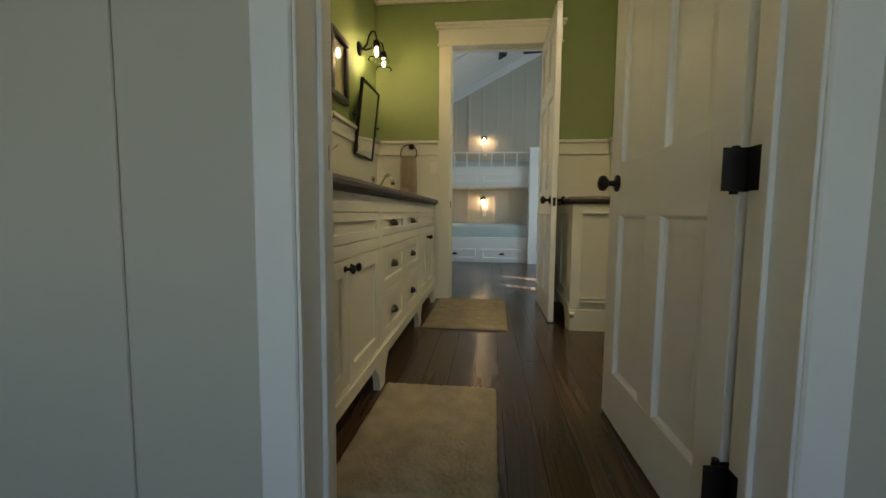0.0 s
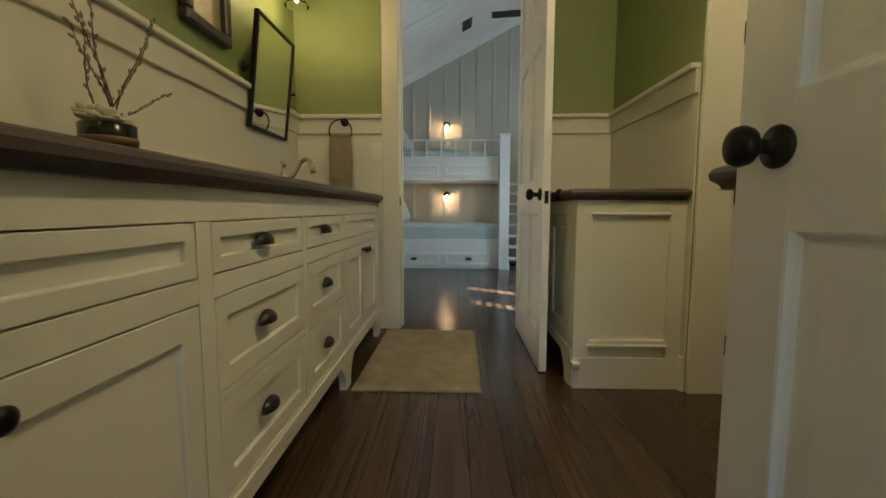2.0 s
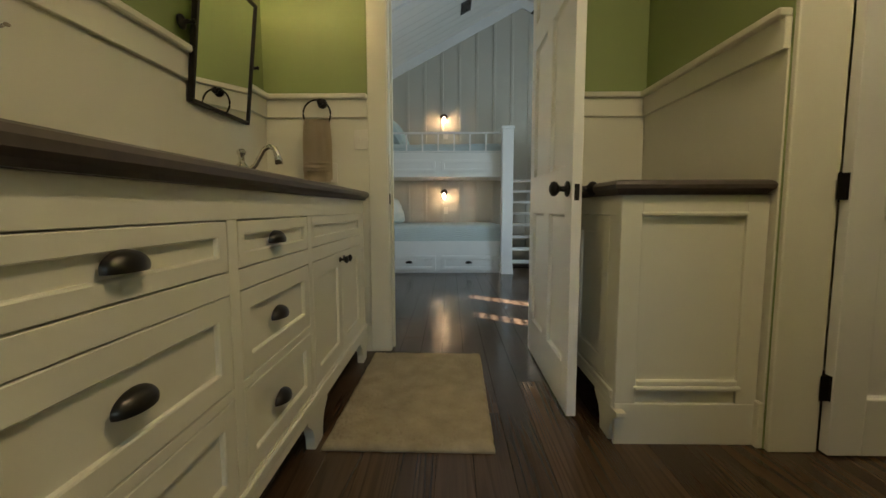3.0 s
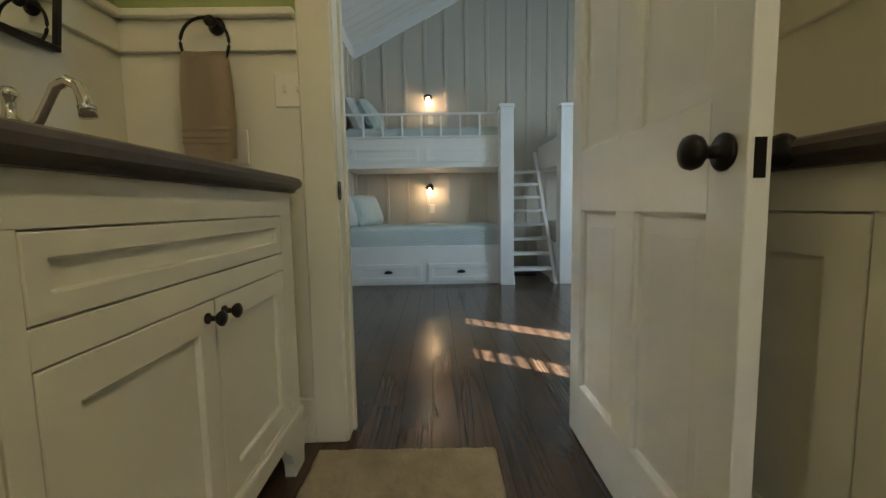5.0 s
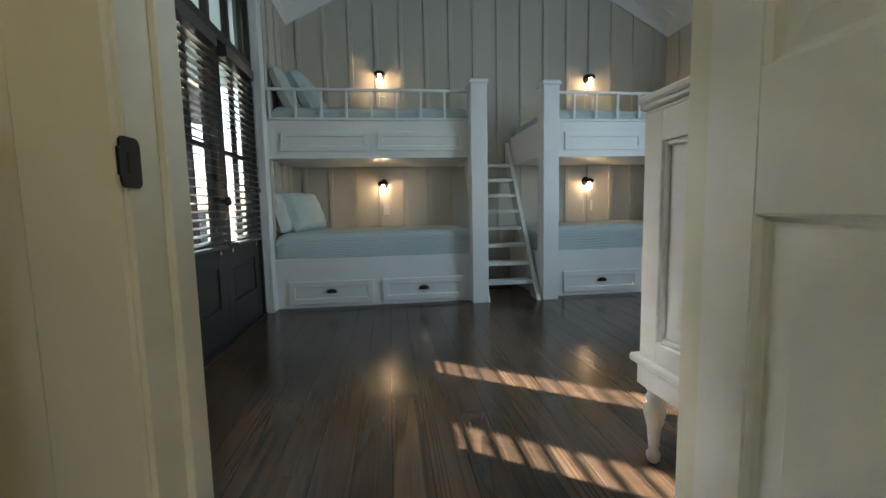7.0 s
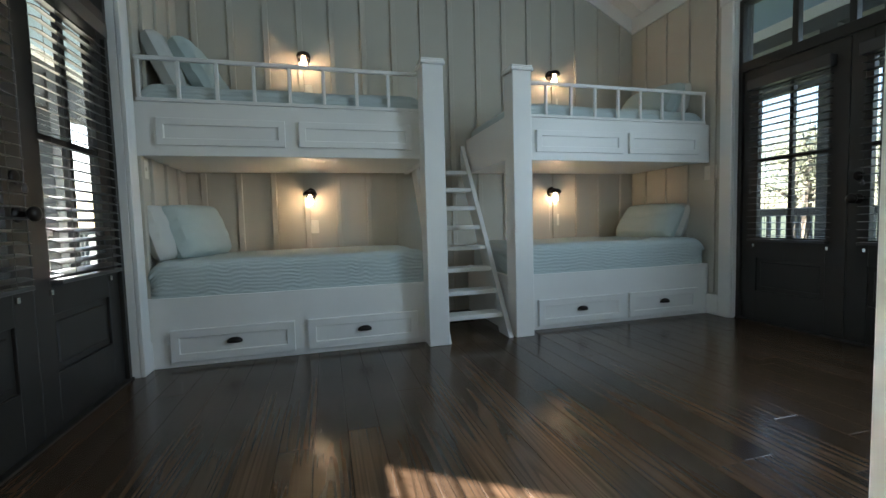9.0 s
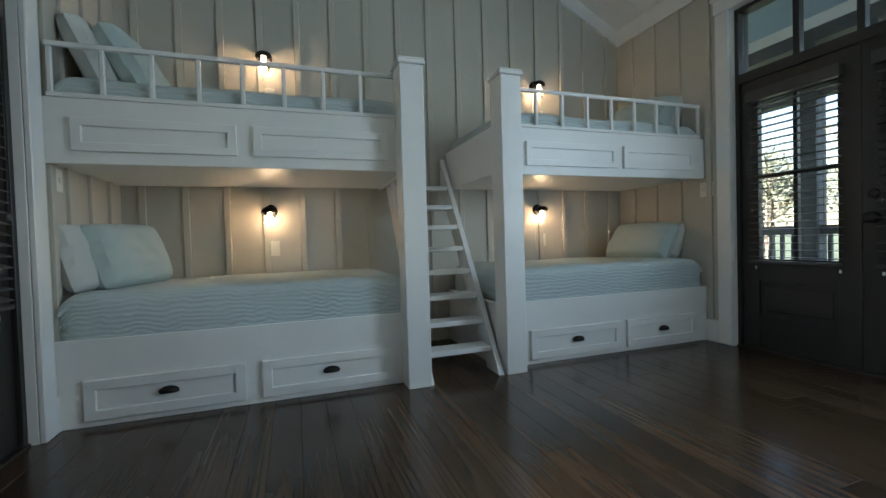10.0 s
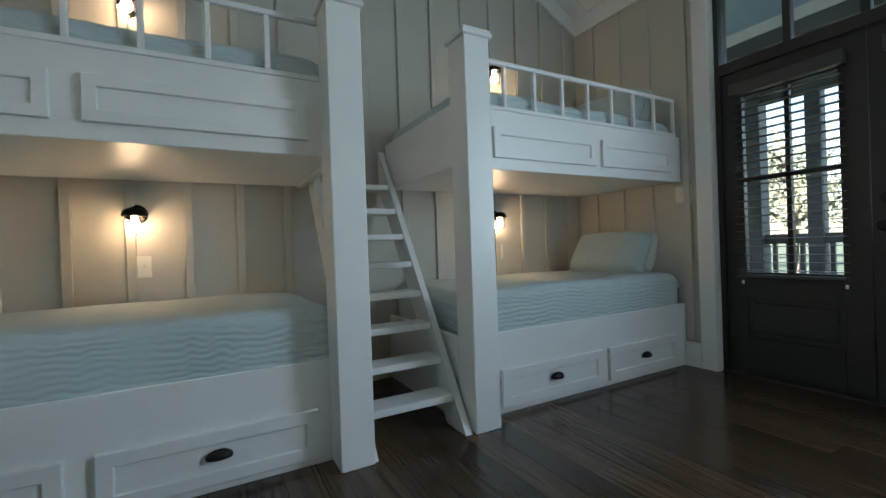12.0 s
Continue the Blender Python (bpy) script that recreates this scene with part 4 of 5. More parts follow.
def rug(x0, x1, y0, y1, turn, label):
    """A shag bath mat: a thick pad with an uneven pile."""
    bm = bmesh.new()
    nx, ny = 130, 190
    w, h = x1 - x0, y1 - y0
    g = []
    for j in range(ny + 1):
        row = []
        for i in range(nx + 1):
            u, v = i / nx, j / ny
            e = min(u * w, (1 - u) * w, v * h, (1 - v) * h)
            z = 0.021 * min(1, e / 0.018) ** 0.5
            x, y = -w / 2 + u * w, -h / 2 + v * h
            z += (0.006 * noise.noise((x * 60, y * 60, 1)) + 0.009 * noise.noise((x * 130, y * 130, 4)) + 0.006 * noise.noise((x * 11, y * 11, 7))) * min(1, e / 0.02)
            wob = 0.004 * noise.noise((x * 22, y * 22, 2))
            row.append(bm.verts.new((x + (wob if e < 0.01 else 0), y + (wob if e < 0.01 else 0), max(0.0, z))))
        g.append(row)
    for j in range(ny):
        for i in range(nx):
            bm.faces.new((g[j][i], g[j][i + 1], g[j + 1][i + 1], g[j + 1][i]))
    ring = [g[0][i] for i in range(nx + 1)] + [g[j][nx] for j in range(1, ny + 1)] + [g[ny][i] for i in range(nx - 1, -1, -1)] + [g[j][0] for j in range(ny - 1, 0, -1)]
    bm.faces.new(ring[::-1])
    ob = solid("bath_rug", bm, RUG, label, "rug", kind="thing", shade=False)
    for f in ob.data.polygons:
        f.use_smooth = True
    ob["group"] = "bath rugs"
    ob.matrix_basis = pose((x0 + x1) / 2, (y0 + y1) / 2, 0.0, 0, 0, turn)
    return ob


rug(-0.39, 0.145, 1.32, 2.15, -0.6, "beige shag bath rug beside the vanity on dark boards")
rug(-0.37, 0.26, 3.21, 4.215, -1.0, "beige shag bath rug before the doorway on dark boards")

# ---- things on the bath's walls and counters ----


def pivot_mirror(yc, label):
    """A tilting mirror in a thin iron frame on two wall brackets."""
    root = thing("pivot_mirror", (-1.0, yc, 1.6), label, "mirror", "vanity mirrors")
    w, h = 0.50, 0.60
    m = pose(-0.94, yc, 1.605, 0, 6.5, 0)
    t = 0.016
    bm = bmesh.new()
    for e in ((-0.014, 0.012, -w / 2, w / 2, h / 2 - t, h / 2), (-0.014, 0.012, -w / 2, w / 2, -h / 2, -h / 2 + t), (-0.014, 0.012, -w / 2, -w / 2 + t, -h / 2 + t, h / 2 - t), (-0.014, 0.012, w / 2 - t, w / 2, -h / 2 + t, h / 2 - t)):
        box(bm, *e, bevel=0.002)
    for v in bm.verts:
        v.co = m @ v.co
    part("frame", bm, IRON, root)
    bm = boxes((-0.010, 0.004, -w / 2 + t * 0.6, w / 2 - t * 0.6, -h / 2 + t * 0.6, h / 2 - t * 0.6), bevel=0)
    for v in bm.verts:
        v.co = m @ v.co
    part("glass", bm, MIRROR, root, "silvered mirror glass")
    for s in (-1, 1):
        y = yc + s * (w / 2 + 0.03)
        part("bracket", lathe(bmesh.new(), [(0.028, 0.026), (0.028, 0.034), (0.02, 0.04), (0.008, 0.044), (0.007, 0.075), (0.011, 0.080), (0.004, 0.086)], pose(-1.0, y, 1.605, 0, 90, 0)), IRON, root, shade=True)
        part("pivot", rod(bmesh.new(), (-0.94, y + s * 0.012, 1.605), (-0.94, yc + s * w / 2, 1.605), 0.006), IRON, root)
    return root


pivot_mirror(3.785, "tilted rectangular mirror in a thin dark iron frame")
pivot_mirror(1.71, "tilted rectangular mirror in a thin dark iron frame")


def sconce(yc, label):
    """Two clear bell glasses on curled arms from one round plate."""
    root = thing("wall_sconce", (-1.0, yc, 2.2), label, "wall sconce", "vanity sconces")
    part("back_plate", lathe(bmesh.new(), [(0.055, 0), (0.057, 0.008), (0.045, 0.018), (0.02, 0.026), (0.003, 0.03)], pose(-1.0, yc, 2.20, 0, 90, 0)), IRON, root, shade=True)
    for s in (-1, 1):
        y = yc + s * 0.12
        arm = part("arm", tube(bmesh.new(), [(-0.985, yc, 2.20), (-0.95, yc + s * 0.02, 2.195), (-0.915, yc + s * 0.05, 2.215), (-0.89, yc + s * 0.08, 2.265), (-0.86, yc + s * 0.105, 2.29), (-0.83, y, 2.28), (-0.818, y, 2.245), (-0.818, y, 2.205)], 0.0075), IRON, root, shade=True)
        part("socket", lathe(bmesh.new(), [(0.008, 0.03), (0.022, 0.024), (0.026, 0.008), (0.026, -0.022), (0.016, -0.026)], pose(-0.818, y, 2.19)), IRON, arm, shade=True)
        g = bmesh.new()
        prof = [(0.026, 0.0), (0.032, -0.012), (0.040, -0.04), (0.046, -0.075), (0.058, -0.105), (0.070, -0.122)]
        seg = 24
        rings = [[g.verts.new((-0.818 + r * math.cos(6.28318 * k / seg), y + r * math.sin(6.28318 * k / seg), 2.185 + h)) for k in range(seg)] for r, h in prof + [(r - 0.002, h) for r, h in prof[::-1]]]
        for a, b in zip(rings, rings[1:] + rings[:1]):
            for k in range(seg):
                g.faces.new((a[k], a[(k + 1) % seg], b[(k + 1) % seg], b[k]))
        glass = part("glass_shade", g, THIN, arm, "clear bell glass", shade=True)
        glass.visible_shadow = False
        part("bulb", lathe(bmesh.new(), [(0.007, 0.0), (0.010, -0.012), (0.0125, -0.03), (0.0125, -0.055), (0.008, -0.072), (0.001, -0.076)], pose(-0.818, y, 2.162)), FILAMENT, arm, "glowing filament bulb", shade=True)
    return root


sconce(3.75, "bronze wall sconce with two clear bell glasses, lit")
sconce(1.68, "bronze wall sconce with two clear bell glasses, lit")

PHOTO = material("faded_print", (0.34, 0.28, 0.17), 0.5, vary=0.65, scale=14, bump=0.0)
FRAMEBLK = material("black_frame_wood", (0.02, 0.017, 0.014), 0.35, vary=0.3, bump=0.1, fine=60)


def picture(y0, y1, z0, z1, label):
    root = thing("picture_frame", (-1.0, (y0 + y1) / 2, (z0 + z1) / 2), label, "picture frame", "framed prints")
    f = 0.05
    bm = boxes((-1.0, -0.955, y0, y1, z1 - f, z1), (-1.0, -0.955, y0, y1, z0, z0 + f), (-1.0, -0.955, y0, y0 + f, z0 + f, z1 - f), (-1.0, -0.955, y1 - f, y1, z0 + f, z1 - f), bevel=0.008)
    part("frame", bm, FRAMEBLK, root)
    part("print", boxes((-0.999, -0.985, y0 + f - 0.005, y1 - f + 0.005, z0 + f - 0.005, z1 - f + 0.005), bevel=0), PHOTO, root, "faded brown botanical print")
    g = part("glazing", boxes((-0.978, -0.975, y0 + f - 0.004, y1 - f + 0.004, z0 + f - 0.004, z1 - f + 0.004), bevel=0), GLASS, root)
    g.visible_shadow = False
    return root


picture(3.02, 3.37, 1.635, 2.10, "upright black framed print under glass on a green wall")
picture(2.52, 2.95, 1.74, 2.05, "wide black framed print under glass on a green wall")
picture(2.06, 2.43, 1.645, 2.10, "upright black framed print under glass on a green wall")


def faucet(y):
    root = thing("faucet", (-0.88, y, TOP1), "polished nickel bridge faucet with an arched spout", "faucet", "vanity faucets")
    z = TOP1
    part("column", lathe(bmesh.new(), [(0.030, 0), (0.031, 0.010), (0.020, 0.020), (0.018, 0.037), (0.030, 0.055), (0.036, 0.076), (0.034, 0.098), (0.022, 0.112), (0.014, 0.122), (0.013, 0.152), (0.021, 0.161), (0.022, 0.173), (0.012, 0.183), (0.002, 0.185)], pose(-0.90, y, z)), CHROME, root, shade=True)
    pts = [(-0.89, y, z + 0.081), (-0.862, y, z + 0.085), (-0.835, y, z + 0.107), (-0.812, y, z + 0.146), (-0.792, y, z + 0.181), (-0.765, y, z + 0.195), (-0.740, y, z + 0.183), (-0.728, y, z + 0.152), (-0.722, y, z + 0.112)]
    part("spout", tube(bmesh.new(), pts, [0.016, 0.014, 0.011, 0.011, 0.012, 0.013, 0.013, 0.015, 0.019]), CHROME, root, shade=True)
    part("spout_band", tube(bmesh.new(), [(-0.725, y, z + 0.137), (-0.723, y, z + 0.126)], [0.0185, 0.0185]), CHROME, root, shade=True)
    for s in (-1, 1):
        part("handle_base", lathe(bmesh.new(), [(0.022, 0), (0.023, 0.008), (0.012, 0.014), (0.011, 0.045), (0.014, 0.05), (0.003, 0.056)], pose(-0.90, y + s * 0.10, z)), CHROME, root, shade=True)
        part("lever", tube(bmesh.new(), [(-0.90, y + s * 0.10, z + 0.05), (-0.87, y + s * 0.115, z + 0.054), (-0.84, y + s * 0.125, z + 0.052)], [0.006, 0.005, 0.007]), CHROME, root, shade=True)
    return root


faucet(3.80)
faucet(1.70)

BOWL = material("dark_glazed_bowl", (0.016, 0.018, 0.014), 0.12, vary=0.5, scale=20, bump=0.0)
COPPER = material("copper_band", (0.16, 0.10, 0.06), 0.45, metal=0.3, vary=0.2)
PETAL = material("white_petal", (0.74, 0.72, 0.58), 0.8, vary=0.08, scale=30)
TWIG = material("brown_twig", (0.12, 0.075, 0.045), 0.85, vary=0.3, scale=40)
CATKIN = material("grey_catkin", (0.34, 0.29, 0.22), 0.95, vary=0.2, scale=80)
vx, vy = -0.83, 2.42
vase = thing("flower_bowl", (vx, vy, TOP1), "dark glazed bowl of white blooms and willow twigs", "vase")
part("bowl", lathe(bmesh.new(), [(0.050, 0), (0.058, 0.01), (0.064, 0.05), (0.066, 0.09), (0.067, 0.128), (0.063, 0.130), (0.058, 0.115), (0.01, 0.11)], pose(vx, vy, TOP1), 28), BOWL, vase, shade=True)
part("band", lathe(bmesh.new(), [(0.0655, 0.075), (0.0685, 0.078), (0.0690, 0.091), (0.0668, 0.094)], pose(vx, vy, TOP1), 28), COPPER, vase, "dull copper band", shade=True)
rf = random.Random(11)
for k in range(5):
    a, r = k * 1.26 + 0.3, 0.035 if k else 0.0
    c = Vector((vx + r * math.cos(a), vy + r * math.sin(a), TOP1 + 0.130 + rf.uniform(0, 0.02)))
    bm = bmesh.new()
    for j in range(14):
        d = Vector((rf.gauss(0, 1), rf.gauss(0, 1), abs(rf.gauss(0, 0.8)))).normalized()
        q = d.to_track_quat("Z", "Y").to_matrix().to_4x4()
        lathe(bm, [(0.002, 0.0), (0.015, 0.016), (0.019, 0.030), (0.010, 0.042), (0.001, 0.044)], Matrix.Translation(c) @ q @ Matrix.Diagonal((1, 0.35, 1, 1)), 8)
    part("bloom", bm, PETAL, vase, shade=True)
for k, (dx, dy, dz) in enumerate(((-0.02, -0.11, 0.36), (0.02, -0.06, 0.33), (0.0, -0.04, 0.24), (0.03, 0.12, 0.30), (0.04, 0.16, 0.33), (0.05, 0.24, 0.12), (-0.03, -0.08, 0.22))):
    p0 = Vector((vx + 0.02 * math.cos(2.1 * k), vy + 0.02 * math.sin(2.1 * k), TOP1 + 0.11))
    pts = [p0 + Vector((dx * t + 0.008 * math.sin(5 * t + k), dy * t ** 1.2 + 0.008 * math.sin(7 * t + k), (dz + 0.04) * t)) for t in (0, 0.2, 0.4, 0.6, 0.8, 1.0)]
    tw = part("twig", tube(bmesh.new(), pts, [0.0026, 0.0024, 0.0021, 0.0018, 0.0014, 0.0009], 7), TWIG, vase, shade=True)
    for j in range(11):
        t = 0.30 + 0.068 * j
        i = min(4, int(t * 5))
        c = pts[i].lerp(pts[i + 1], t * 5 - i)
        d = ((pts[i + 1] - pts[i]).normalized() + Vector((rf.uniform(-1, 1), rf.uniform(-1, 1), rf.uniform(-0.4, 0.6))) * 0.8).normalized()
        part("catkin", lathe(bmesh.new(), [(0.001, 0), (0.0042, 0.004), (0.0042, 0.011), (0.001, 0.018)], Matrix.Translation(c) @ d.to_track_quat("Z", "Y").to_matrix().to_4x4(), 7), CATKIN, tw, shade=True)

soap = thing("soap_dish", (-0.75, 1.88, TOP1), "pale green soap bar on a small stone stand", "soap dish")
part("stand", lathe(bmesh.new(), [(0.045, 0), (0.046, 0.008), (0.03, 0.016), (0.03, 0.03), (0.05, 0.044), (0.052, 0.05), (0.002, 0.05)], pose(-0.75, 1.88, TOP1)), STONE, soap, shade=True)
part("bar", boxes((-0.78, -0.72, 1.838, 1.922, TOP1 + 0.05, TOP1 + 0.076), bevel=0.010), material("green_soap", (0.50, 0.52, 0.38), 0.5), soap)

# unseen ceiling lamp, added to light the bath beyond the sconces
cl = thing("ceiling_fill_lamp", (0.90, 2.20, 2.87), "flush white ceiling lamp, unseen, added to light the bath", "ceiling lamp")
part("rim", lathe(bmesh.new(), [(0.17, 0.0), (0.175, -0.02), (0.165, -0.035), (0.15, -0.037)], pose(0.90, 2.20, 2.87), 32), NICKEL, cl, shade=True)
part("diffuser", lathe(bmesh.new(), [(0.15, -0.03), (0.14, -0.06), (0.09, -0.085), (0.002, -0.095)], pose(0.90, 2.20, 2.87), 32), CEILING_FILL, cl, "glowing frosted glass of the added lamp", shade=True)

# towel ring and towel
tr = thing("towel_ring", (-0.665, 4.286, 1.47), "dark iron towel ring on the cream rail", "towel ring")
part("mount", lathe(bmesh.new(), [(0.027, 0.0), (0.028, 0.008), (0.02, 0.016), (0.01, 0.02), (0.010, 0.04), (0.018, 0.046), (0.018, 0.056), (0.004, 0.062)], pose(-0.648, 4.286, 1.472, 90, 0, 0)), IRON, tr, shade=True)
rr = 0.078
part("ring", tube(bmesh.new(), [(-0.668 + rr * math.sin(a), 4.234, 1.405 + rr * math.cos(a)) for a in [2 * math.pi * k / 36 + 0.33 for k in range(37)]], 0.0052, 8), IRON, tr, shade=True)


def towel():
    """A folded hand towel hung through the ring: front and back fall, a fold at the top, a woven border."""
    bm = bmesh.new()
    w, n = 0.154, 26
    prof = [(0.0, 1.022), (0.004, 1.05), (0.0, 1.1), (0.001, 1.2), (0.004, 1.3), (0.012, 1.36), (0.022, 1.376), (0.034, 1.36), (0.040, 1.28), (0.042, 1.15), (0.042, 1.035)]
    fine = []
    for (a, za), (b, zb) in zip(prof, prof[1:]):
        for t in range(16):
            fine.append((a + (b - a) * t / 16, za + (zb - za) * t / 16))
    rows = []
    for d, z in fine + [prof[-1]]:
        row = []
        for i in range(n + 1):
            u = i / n
            narrow = 1 - 0.10 * max(0, (z - 1.25) / 0.13)
            x = -0.668 + (u - 0.5) * w * narrow
            ripple = 0.005 * math.sin(u * 9 + z * 3) + 0.004 * noise.noise((u * 4, z * 8, d * 20))
            band = -0.005 if any(abs(z - q) < 0.006 for q in (1.085, 1.105, 1.125)) and d < 0.02 else 0.0
            row.append(bm.verts.new((x, 4.208 + d + ripple + band, z)))
        rows.append(row)
    for a, b in zip(rows, rows[1:]):
        for i in range(n):
            bm.faces.new((a[i], a[i + 1], b[i + 1], b[i]))
    bmesh.ops.solidify(bm, geom=bm.faces[:], thickness=0.006)
    return solid("hand_towel", bm, TOWEL, "tan terry hand towel folded over an iron ring", "towel", kind="thing", shade=True)


towel()
switch(-0.415, 4.302, 1.27, 0.115, 0.115, "x", -1, 2, "ivory double switch plate on cream panelling")
switch(-0.612, 4.302, 1.08, 0.075, 0.115, "x", -1, 0, "ivory outlet plate above the counter", "wall_outlet")

# strike plates and jamb hinges
for nm, x, y, z, s, par in (("strike_plate", ND0, 1.076, 0.964, 1, near_jamb), ("strike_plate", FD0, 4.300, 0.925, 1, far_jamb)):
    outline = [(y + a * 0.012 + 0.010 * math.cos(w), z + b * 0.022 + 0.010 * math.sin(w)) for a, b, q in ((1, 1, 0), (-1, 1, 1), (-1, -1, 2), (1, -1, 3)) for w in [(q + k / 4) * math.pi / 2 for k in range(5)]]
    plate = part(nm, extrude_uz(bmesh.new(), outline, 0.0, 0.0025, lambda u, o, v: (x + o, u, v)), IRON, par, "dark bronze strike plate")
    # near-black box on the plate paints in the shade of the latch hole
    part("latch_hole_shade", boxes((x + 0.0024, x + 0.0034, y - 0.007, y + 0.007, z - 0.014, z + 0.012), bevel=0.0004), SHADOWGAP, plate)
    part("lip", boxes((x + 0.001, x + 0.005, y - 0.030, y - 0.020, z - 0.018, z + 0.018), bevel=0.0018), IRON, plate)
for z in (0.20, 0.895, 1.59, 2.26):
    part("hinge_leaf", boxes((ND1 - 0.003, ND1, 1.075, 1.125, z, z + 0.09), (ND1 - 0.05, ND1 + 0.012, 1.128, 1.1315, z, z + 0.09), bevel=0.0), IRON, near_jamb, "black bronze hinge leaf")

# ---- bunk room: chest by the door, ceiling fan, ceiling register ----
chest = thing("tall_chest", (1.45, 4.80, 0), "white painted tall chest on turned legs", "chest")
cx0, cx1, cy0, cy1 = 0.872, 2.0, 4.47, 4.98
part("body", boxes((cx0 + 0.012, cx1 - 0.012, cy0, cy1 - 0.012, 0.36, 1.13), bevel=0.003), WHITE, chest)
part("side_frame", boxes((cx0 - 0.010, cx0 + 0.014, cy1 - 0.085, cy1, 0.36, 1.13), (cx0 - 0.010, cx0 + 0.014, cy0, cy0 + 0.075, 0.36, 1.13), (cx0 - 0.010, cx0 + 0.014, cy0 + 0.075, cy1 - 0.085, 1.04, 1.13), (cx0 - 0.010, cx0 + 0.014, cy0 + 0.075, cy1 - 0.085, 0.36, 0.43), bevel=0.002), WHITE, chest)
part("side_panel", boxes((cx0 + 0.006, cx0 + 0.014, cy0 + 0.14, cy1 - 0.15, 0.495, 0.975, 0.004), (cx0 - 0.002, cx0 + 0.013, cy0 + 0.075, cy0 + 0.091, 0.43, 1.04, 0.004), (cx0 - 0.002, cx0 + 0.013, cy1 - 0.101, cy1 - 0.085, 0.43, 1.04, 0.004), (cx0 - 0.002, cx0 + 0.013, cy0 + 0.091, cy1 - 0.101, 0.43, 0.446, 0.004), (cx0 - 0.002, cx0 + 0.013, cy0 + 0.091, cy1 - 0.101, 1.024, 1.04, 0.004)), WHITE, chest)
part("top", boxes((cx0 - 0.024, cx1 + 0.024, cy0, cy1 + 0.024, 1.165, 1.19), (cx0 - 0.018, cx1 + 0.018, cy0, cy1 + 0.018, 1.145, 1.165), (cx0 - 0.008, cx1 + 0.008, cy0, cy1 + 0.008, 1.128, 1.146), bevel=0.006), WHITE, chest)
part("base_mould", boxes((cx0 - 0.03, cx1 + 0.03, cy0, cy1 + 0.03, 0.335, 0.362), (cx0 - 0.012, cx1 + 0.012, cy0, cy1 + 0.012, 0.26, 0.336), bevel=0.006), WHITE, chest)
for k in range(3):
    z0 = 0.40 + 0.24 * k
    d = part("drawer_front", boxes((cx0 + 0.05, cx1 - 0.05, cy1 - 0.012, cy1 + 0.006, z0, z0 + 0.22), bevel=0.006), WHITE, chest)
    for kx in (cx0 + 0.3, cx1 - 0.3):
        cab_knob(d, pose(kx, cy1 + 0.006, z0 + 0.11, -90, 0, 0))
for lx2, ly in ((cx0 + 0.03, cy1 - 0.03), (cx1 - 0.03, cy1 - 0.03), (cx0 + 0.03, cy0 + 0.04), (cx1 - 0.03, cy0 + 0.04)):
    part("leg", lathe(bmesh.new(), [(0.012, 0), (0.02, 0.01), (0.022, 0.03), (0.014, 0.045), (0.016, 0.06), (0.022, 0.12), (0.034, 0.17), (0.036, 0.19), (0.022, 0.205), (0.030, 0.222), (0.022, 0.24), (0.032, 0.262)], pose(lx2, ly, 0)), WHITE, chest, shade=True)

fan = thing("ceiling_fan", (1.172, 6.2, 3.05), "dark ceiling fan with flat blades, at rest", "ceiling fan")
part("down_rod", rod(bmesh.new(), (1.172, 6.2, 3.1), (1.172, 6.2, RIDGE), 0.014), IRON, fan)
part("canopy", lathe(bmesh.new(), [(0.07, 0), (0.075, -0.03), (0.03, -0.07), (0.012, -0.08)], pose(1.172, 6.2, RIDGE - 0.01)), IRON, fan, shade=True)
part("motor", lathe(bmesh.new(), [(0.02, 0.1), (0.08, 0.085), (0.11, 0.05), (0.11, 0.0), (0.08, -0.04), (0.03, -0.06), (0.002, -0.062)], pose(1.172, 6.2, 3.03)), IRON, fan, shade=True)
for k in range(5):
    bm = boxes((0.18, 0.64, -0.06, 0.06, -0.004, 0.004, 0.003), (0.08, 0.2, -0.018, 0.018, -0.003, 0.003, 0.002))
    m = pose(1.172, 6.2, 3.05, 0, 0, 172 + 72 * k) @ pose(0, 0, 0, 9, 0, 0)
    for v in bm.verts:
        v.co = m @ v.co
    part("blade", bm, FRAMEBLK, fan)
reg = thing("ceiling_register", (0.30, 7.65, 3.37), "grey slotted air register in the sloping ceiling", "air register")
f = (RIDGE - EAVE) / (MID - LX)
tilt = -math.degrees(math.atan(f))
m = pose(0.30, 7.65, RIDGE - f * (MID - 0.30) - 0.002, 0, tilt, 0)
bm = boxes((-0.075, 0.075, -0.16, -0.14, -0.012, 0), (-0.075, 0.075, 0.14, 0.16, -0.012, 0), (-0.075, -0.06, -0.14, 0.14, -0.012, 0), (0.06, 0.075, -0.14, 0.14, -0.012, 0), bevel=0.002)
for v in bm.verts:
    v.co = m @ v.co
part("frame", bm, PORCH_DARK, reg)
for k in range(7):
    bm = boxes((-0.058 + 0.017 * k, -0.050 + 0.017 * k, -0.14, 0.14, -0.010, -0.003), bevel=0)
    for v in bm.verts:
        v.co = m @ v.co
    part("louver", bm, SHADOWGAP, reg)

# ---- outside ----
ground = solid("ground", boxes((-400, 400, -400, 400, -0.9, -0.7), bevel=0), GRASS, "green lawn round the house", "ground")


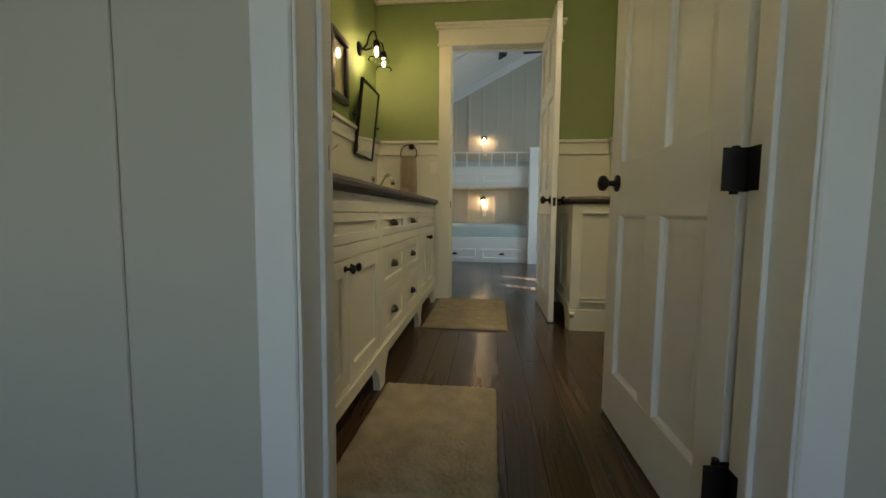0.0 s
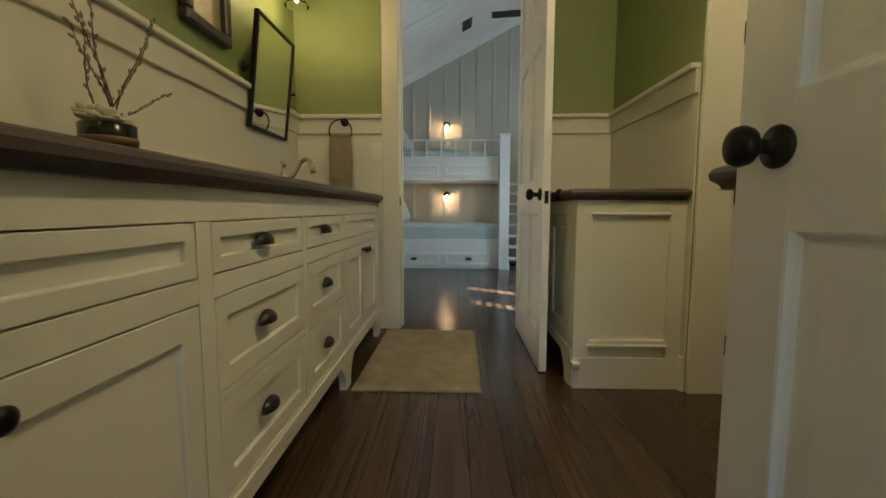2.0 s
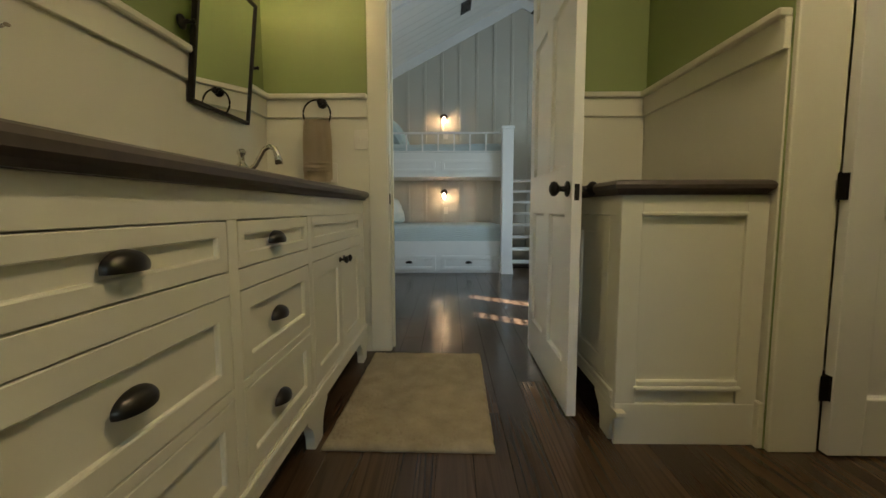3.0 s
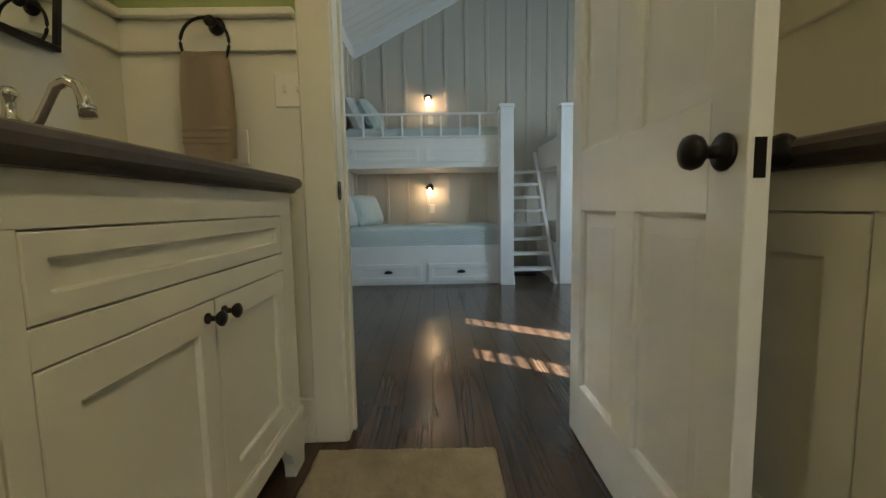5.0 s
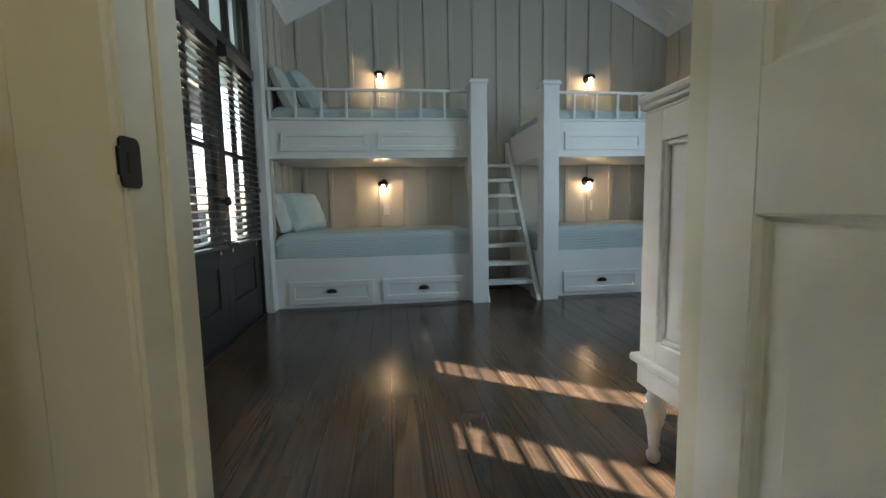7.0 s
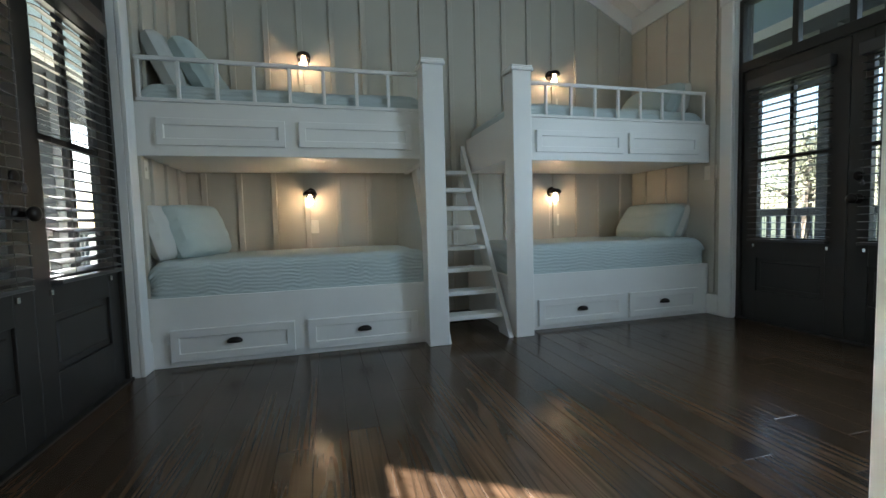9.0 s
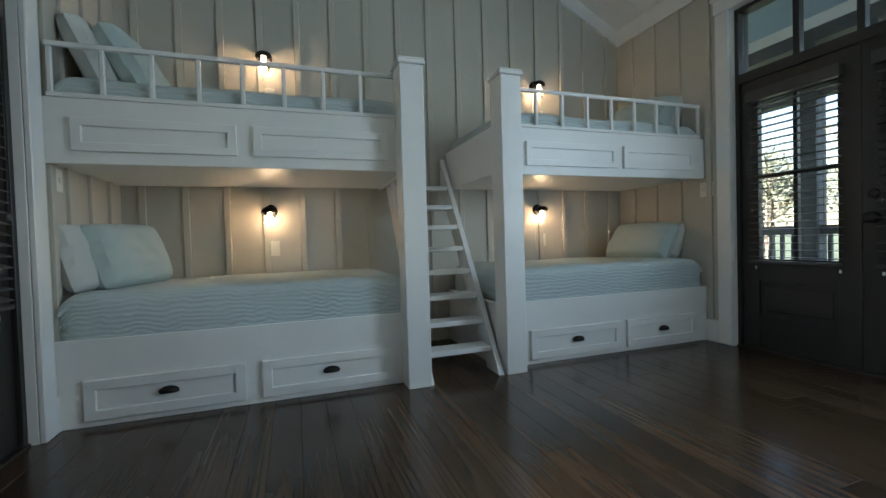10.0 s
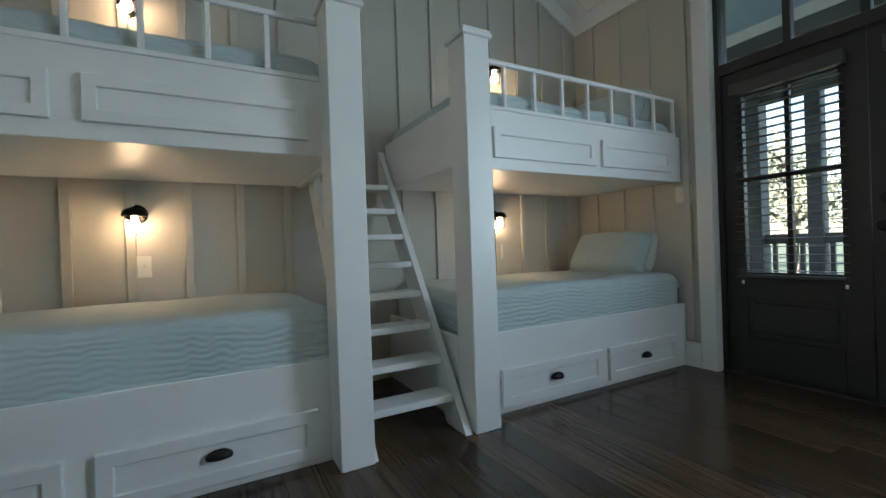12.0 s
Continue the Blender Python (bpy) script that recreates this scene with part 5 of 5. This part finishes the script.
# unseen mass behind the back wall, added to keep sun off the right porch
sun_block_rear = solid("sun_block_rear", boxes((LX - 0.15, RX + 0.15, 8.7, 12.6, -0.7, 3.5), (LX - 0.15 + 1.2, RX + 0.15 - 1.2, 8.7, 12.6, 3.5, 4.0), bevel=0.01), GREY, "plain grey block, unseen, added to shade the right porch", "house")


def porch(s, x0):
    """A covered porch along a side of the house; s points outward."""
    X = lambda a: x0 + s * a
    deck = thing("porch", (X(1.3), 6.6, 0), "covered porch with a pale blue ceiling and dark posts", "porch", kind="structure")
    bm = bmesh.new()
    for k in range(18):
        box(bm, X(0.02 + 0.14 * k), X(0.155 + 0.14 * k), 0.5, 12.5, -0.12, -0.06)
    part("deck_boards", bm, DECK, deck)
    part("ceiling", boxes((X(0), X(2.9), 0.5, 12.5, 3.2, 3.26), bevel=0), PORCH_BLUE, deck)
    # left beam is made deeper to stop the sun short of the chest
    part("beam", boxes((X(2.25), X(2.45), 0.5, 12.5, 2.93 if s > 0 else 2.5, 3.2)), PORCH_DARK, deck)
    part("frieze", boxes((X(2.22), X(2.25), 0.5, 12.5, 3.08, 3.2)), WHITE, deck)
    if s > 0:
        part("header_rail", boxes((X(2.28), X(2.40), 0.5, 12.5, 2.34, 2.46)), PORCH_DARK, deck)
    rail = thing("porch_rail", (X(2.33), 6.6, 0), "dark painted porch rail with square balusters", "railing")
    part("top_rail", boxes((X(2.29), X(2.38), 0.5, 12.5, 0.80, 0.90)), PORCH_DARK, rail)
    part("bottom_rail", boxes((X(2.30), X(2.36), 0.5, 12.5, 0.02, 0.07)), PORCH_DARK, rail)
    shared = None
    for k in range(96):
        y = 0.6 + 0.123 * k
        if shared is None:
            b = part("baluster", boxes((X(2.312), X(2.348), y - 0.018, y + 0.018, 0.07, 0.80), bevel=0), PORCH_DARK, rail)
            shared, y_first = b, y
        else:
            b = new("baluster", shared.data)
            b.parent = rail
            b.location.y = y - y_first
    return deck, rail


porch(1, RX + 0.15)
porch(-1, LX - 0.15)


def porch_post(x, y, w):
    root = thing("porch_post", (x, y, -0.06), "dark painted square porch post", "post", "porch posts")
    part("shaft", boxes((x - w / 2, x + w / 2, y - w / 2, y + w / 2, -0.06, 2.93), bevel=0.006), PORCH_DARK, root)
    part("plinth", boxes((x - w / 2 - 0.02, x + w / 2 + 0.02, y - w / 2 - 0.02, y + w / 2 + 0.02, -0.06, 0.12), bevel=0.006), PORCH_DARK, root)
    return root


for y, w in ((3.6, 0.18), (5.9, 0.18), (7.60, 0.13), (8.15, 0.18), (10.6, 0.18)):
    porch_post(RX + 0.15 + 2.33, y, w)
# posts at 8.0 and 8.71 are added to block sun from two left panes
for y in (3.4, 5.6, 8.0, 8.71, 11.5):
    porch_post(LX - 0.15 - 2.33, y, 0.22)


def tree(x, y, h, seed):
    """A broad tree: trunk, limbs, a crown of many small leaf clumps."""
    rnd = random.Random(seed)
    root = thing("tree", (x, y, -0.7), "leafy green tree beyond the porch", "tree", "trees round the house")
    bm = bmesh.new()
    tube(bm, [(x, y, -0.7), (x + rnd.uniform(-.1, .1), y, h * 0.3), (x + rnd.uniform(-.3, .3), y + rnd.uniform(-.3, .3), h * 0.7)], [0.2, 0.15, 0.06], 8)
    tips = []
    for k in range(9):
        a, t = rnd.uniform(0, 6.28), rnd.uniform(0.25, 0.7)
        L = h * rnd.uniform(0.22, 0.4)
        p = Vector((x, y, h * t))
        q = p + Vector((math.cos(a) * L, math.sin(a) * L, L * 0.6))
        tube(bm, [p, (p + q) / 2 + Vector((0, 0, 0.1)), q], [0.06, 0.04, 0.015], 6)
        tips += [q, (p + q) / 2]
    part("trunk", bm, BARK, root)
    verts, faces = [], []
    for k in range(4200):
        c = rnd.choice(tips) + Vector((rnd.gauss(0, 1), rnd.gauss(0, 1), rnd.gauss(0, 0.8))) * h * 0.11
        u = Vector((rnd.uniform(-1, 1), rnd.uniform(-1, 1), rnd.uniform(-1, 1))).normalized()
        v = u.orthogonal().normalized()
        s = rnd.uniform(0.045, 0.10)
        i = len(verts)
        verts += [c - u * s, c + v * s * 0.5, c + u * s, c - v * s * 0.5]
        faces.append((i, i + 1, i + 2, i + 3))
    me = bpy.data.meshes.new("crown")
    me.from_pydata([tuple(p - BASE[root]) for p in verts], [], faces)
    me.materials.append(LEAF)
    cr = new("crown", me)
    cr.parent = root
    return root


for i, (tx, ty, th) in enumerate(((15, 11.5, 4.0), (17, 16, 4.4), (19, 9.0, 4.4), (14, 20, 4.2), (24, 14, 5.5), (22, 20, 5.0), (30, 25, 6), (28, 11, 6), (-13, 5.5, 7), (-16, 1.0, 8), (-18, 30, 7.5), (-24, 8, 8))):
    tree(tx, ty, th, 40 + i)

# ---- floor boards, pieces of the floor ----
rnd = random.Random(5)
x = -1.0
cols = []
while x < RX + 0.06:
    cols.append((x, x + 0.1293))
    x += 0.130
for x0, x1 in cols:
    lo = -0.4 if x0 < 2.3 else 4.4
    y = lo + rnd.uniform(-2.2, 0)
    while y < BACK:
        L = rnd.uniform(2.2, 4.2)
        a, b = max(y, lo), min(y + L, BACK + 0.02)
        if b - a > 0.05 and x0 < 3.37:
            part("board", boxes((x0, x1, a, b - 0.0008, -0.022, 0.0), bevel=0.0014), WOOD, floor)
        y += L
part("boards", boxes(*[(-2.6 + 0.13 * k, -2.472 + 0.13 * k, -3.0, -0.402, -0.022, 0.0) for k in range(40)], (-2.6, -1.002, -0.4, 0.94, -0.022, 0), (2.38, 2.6, -0.4, 0.94, -0.022, 0), bevel=0), WOOD, floor)["kind"] = "stuff"
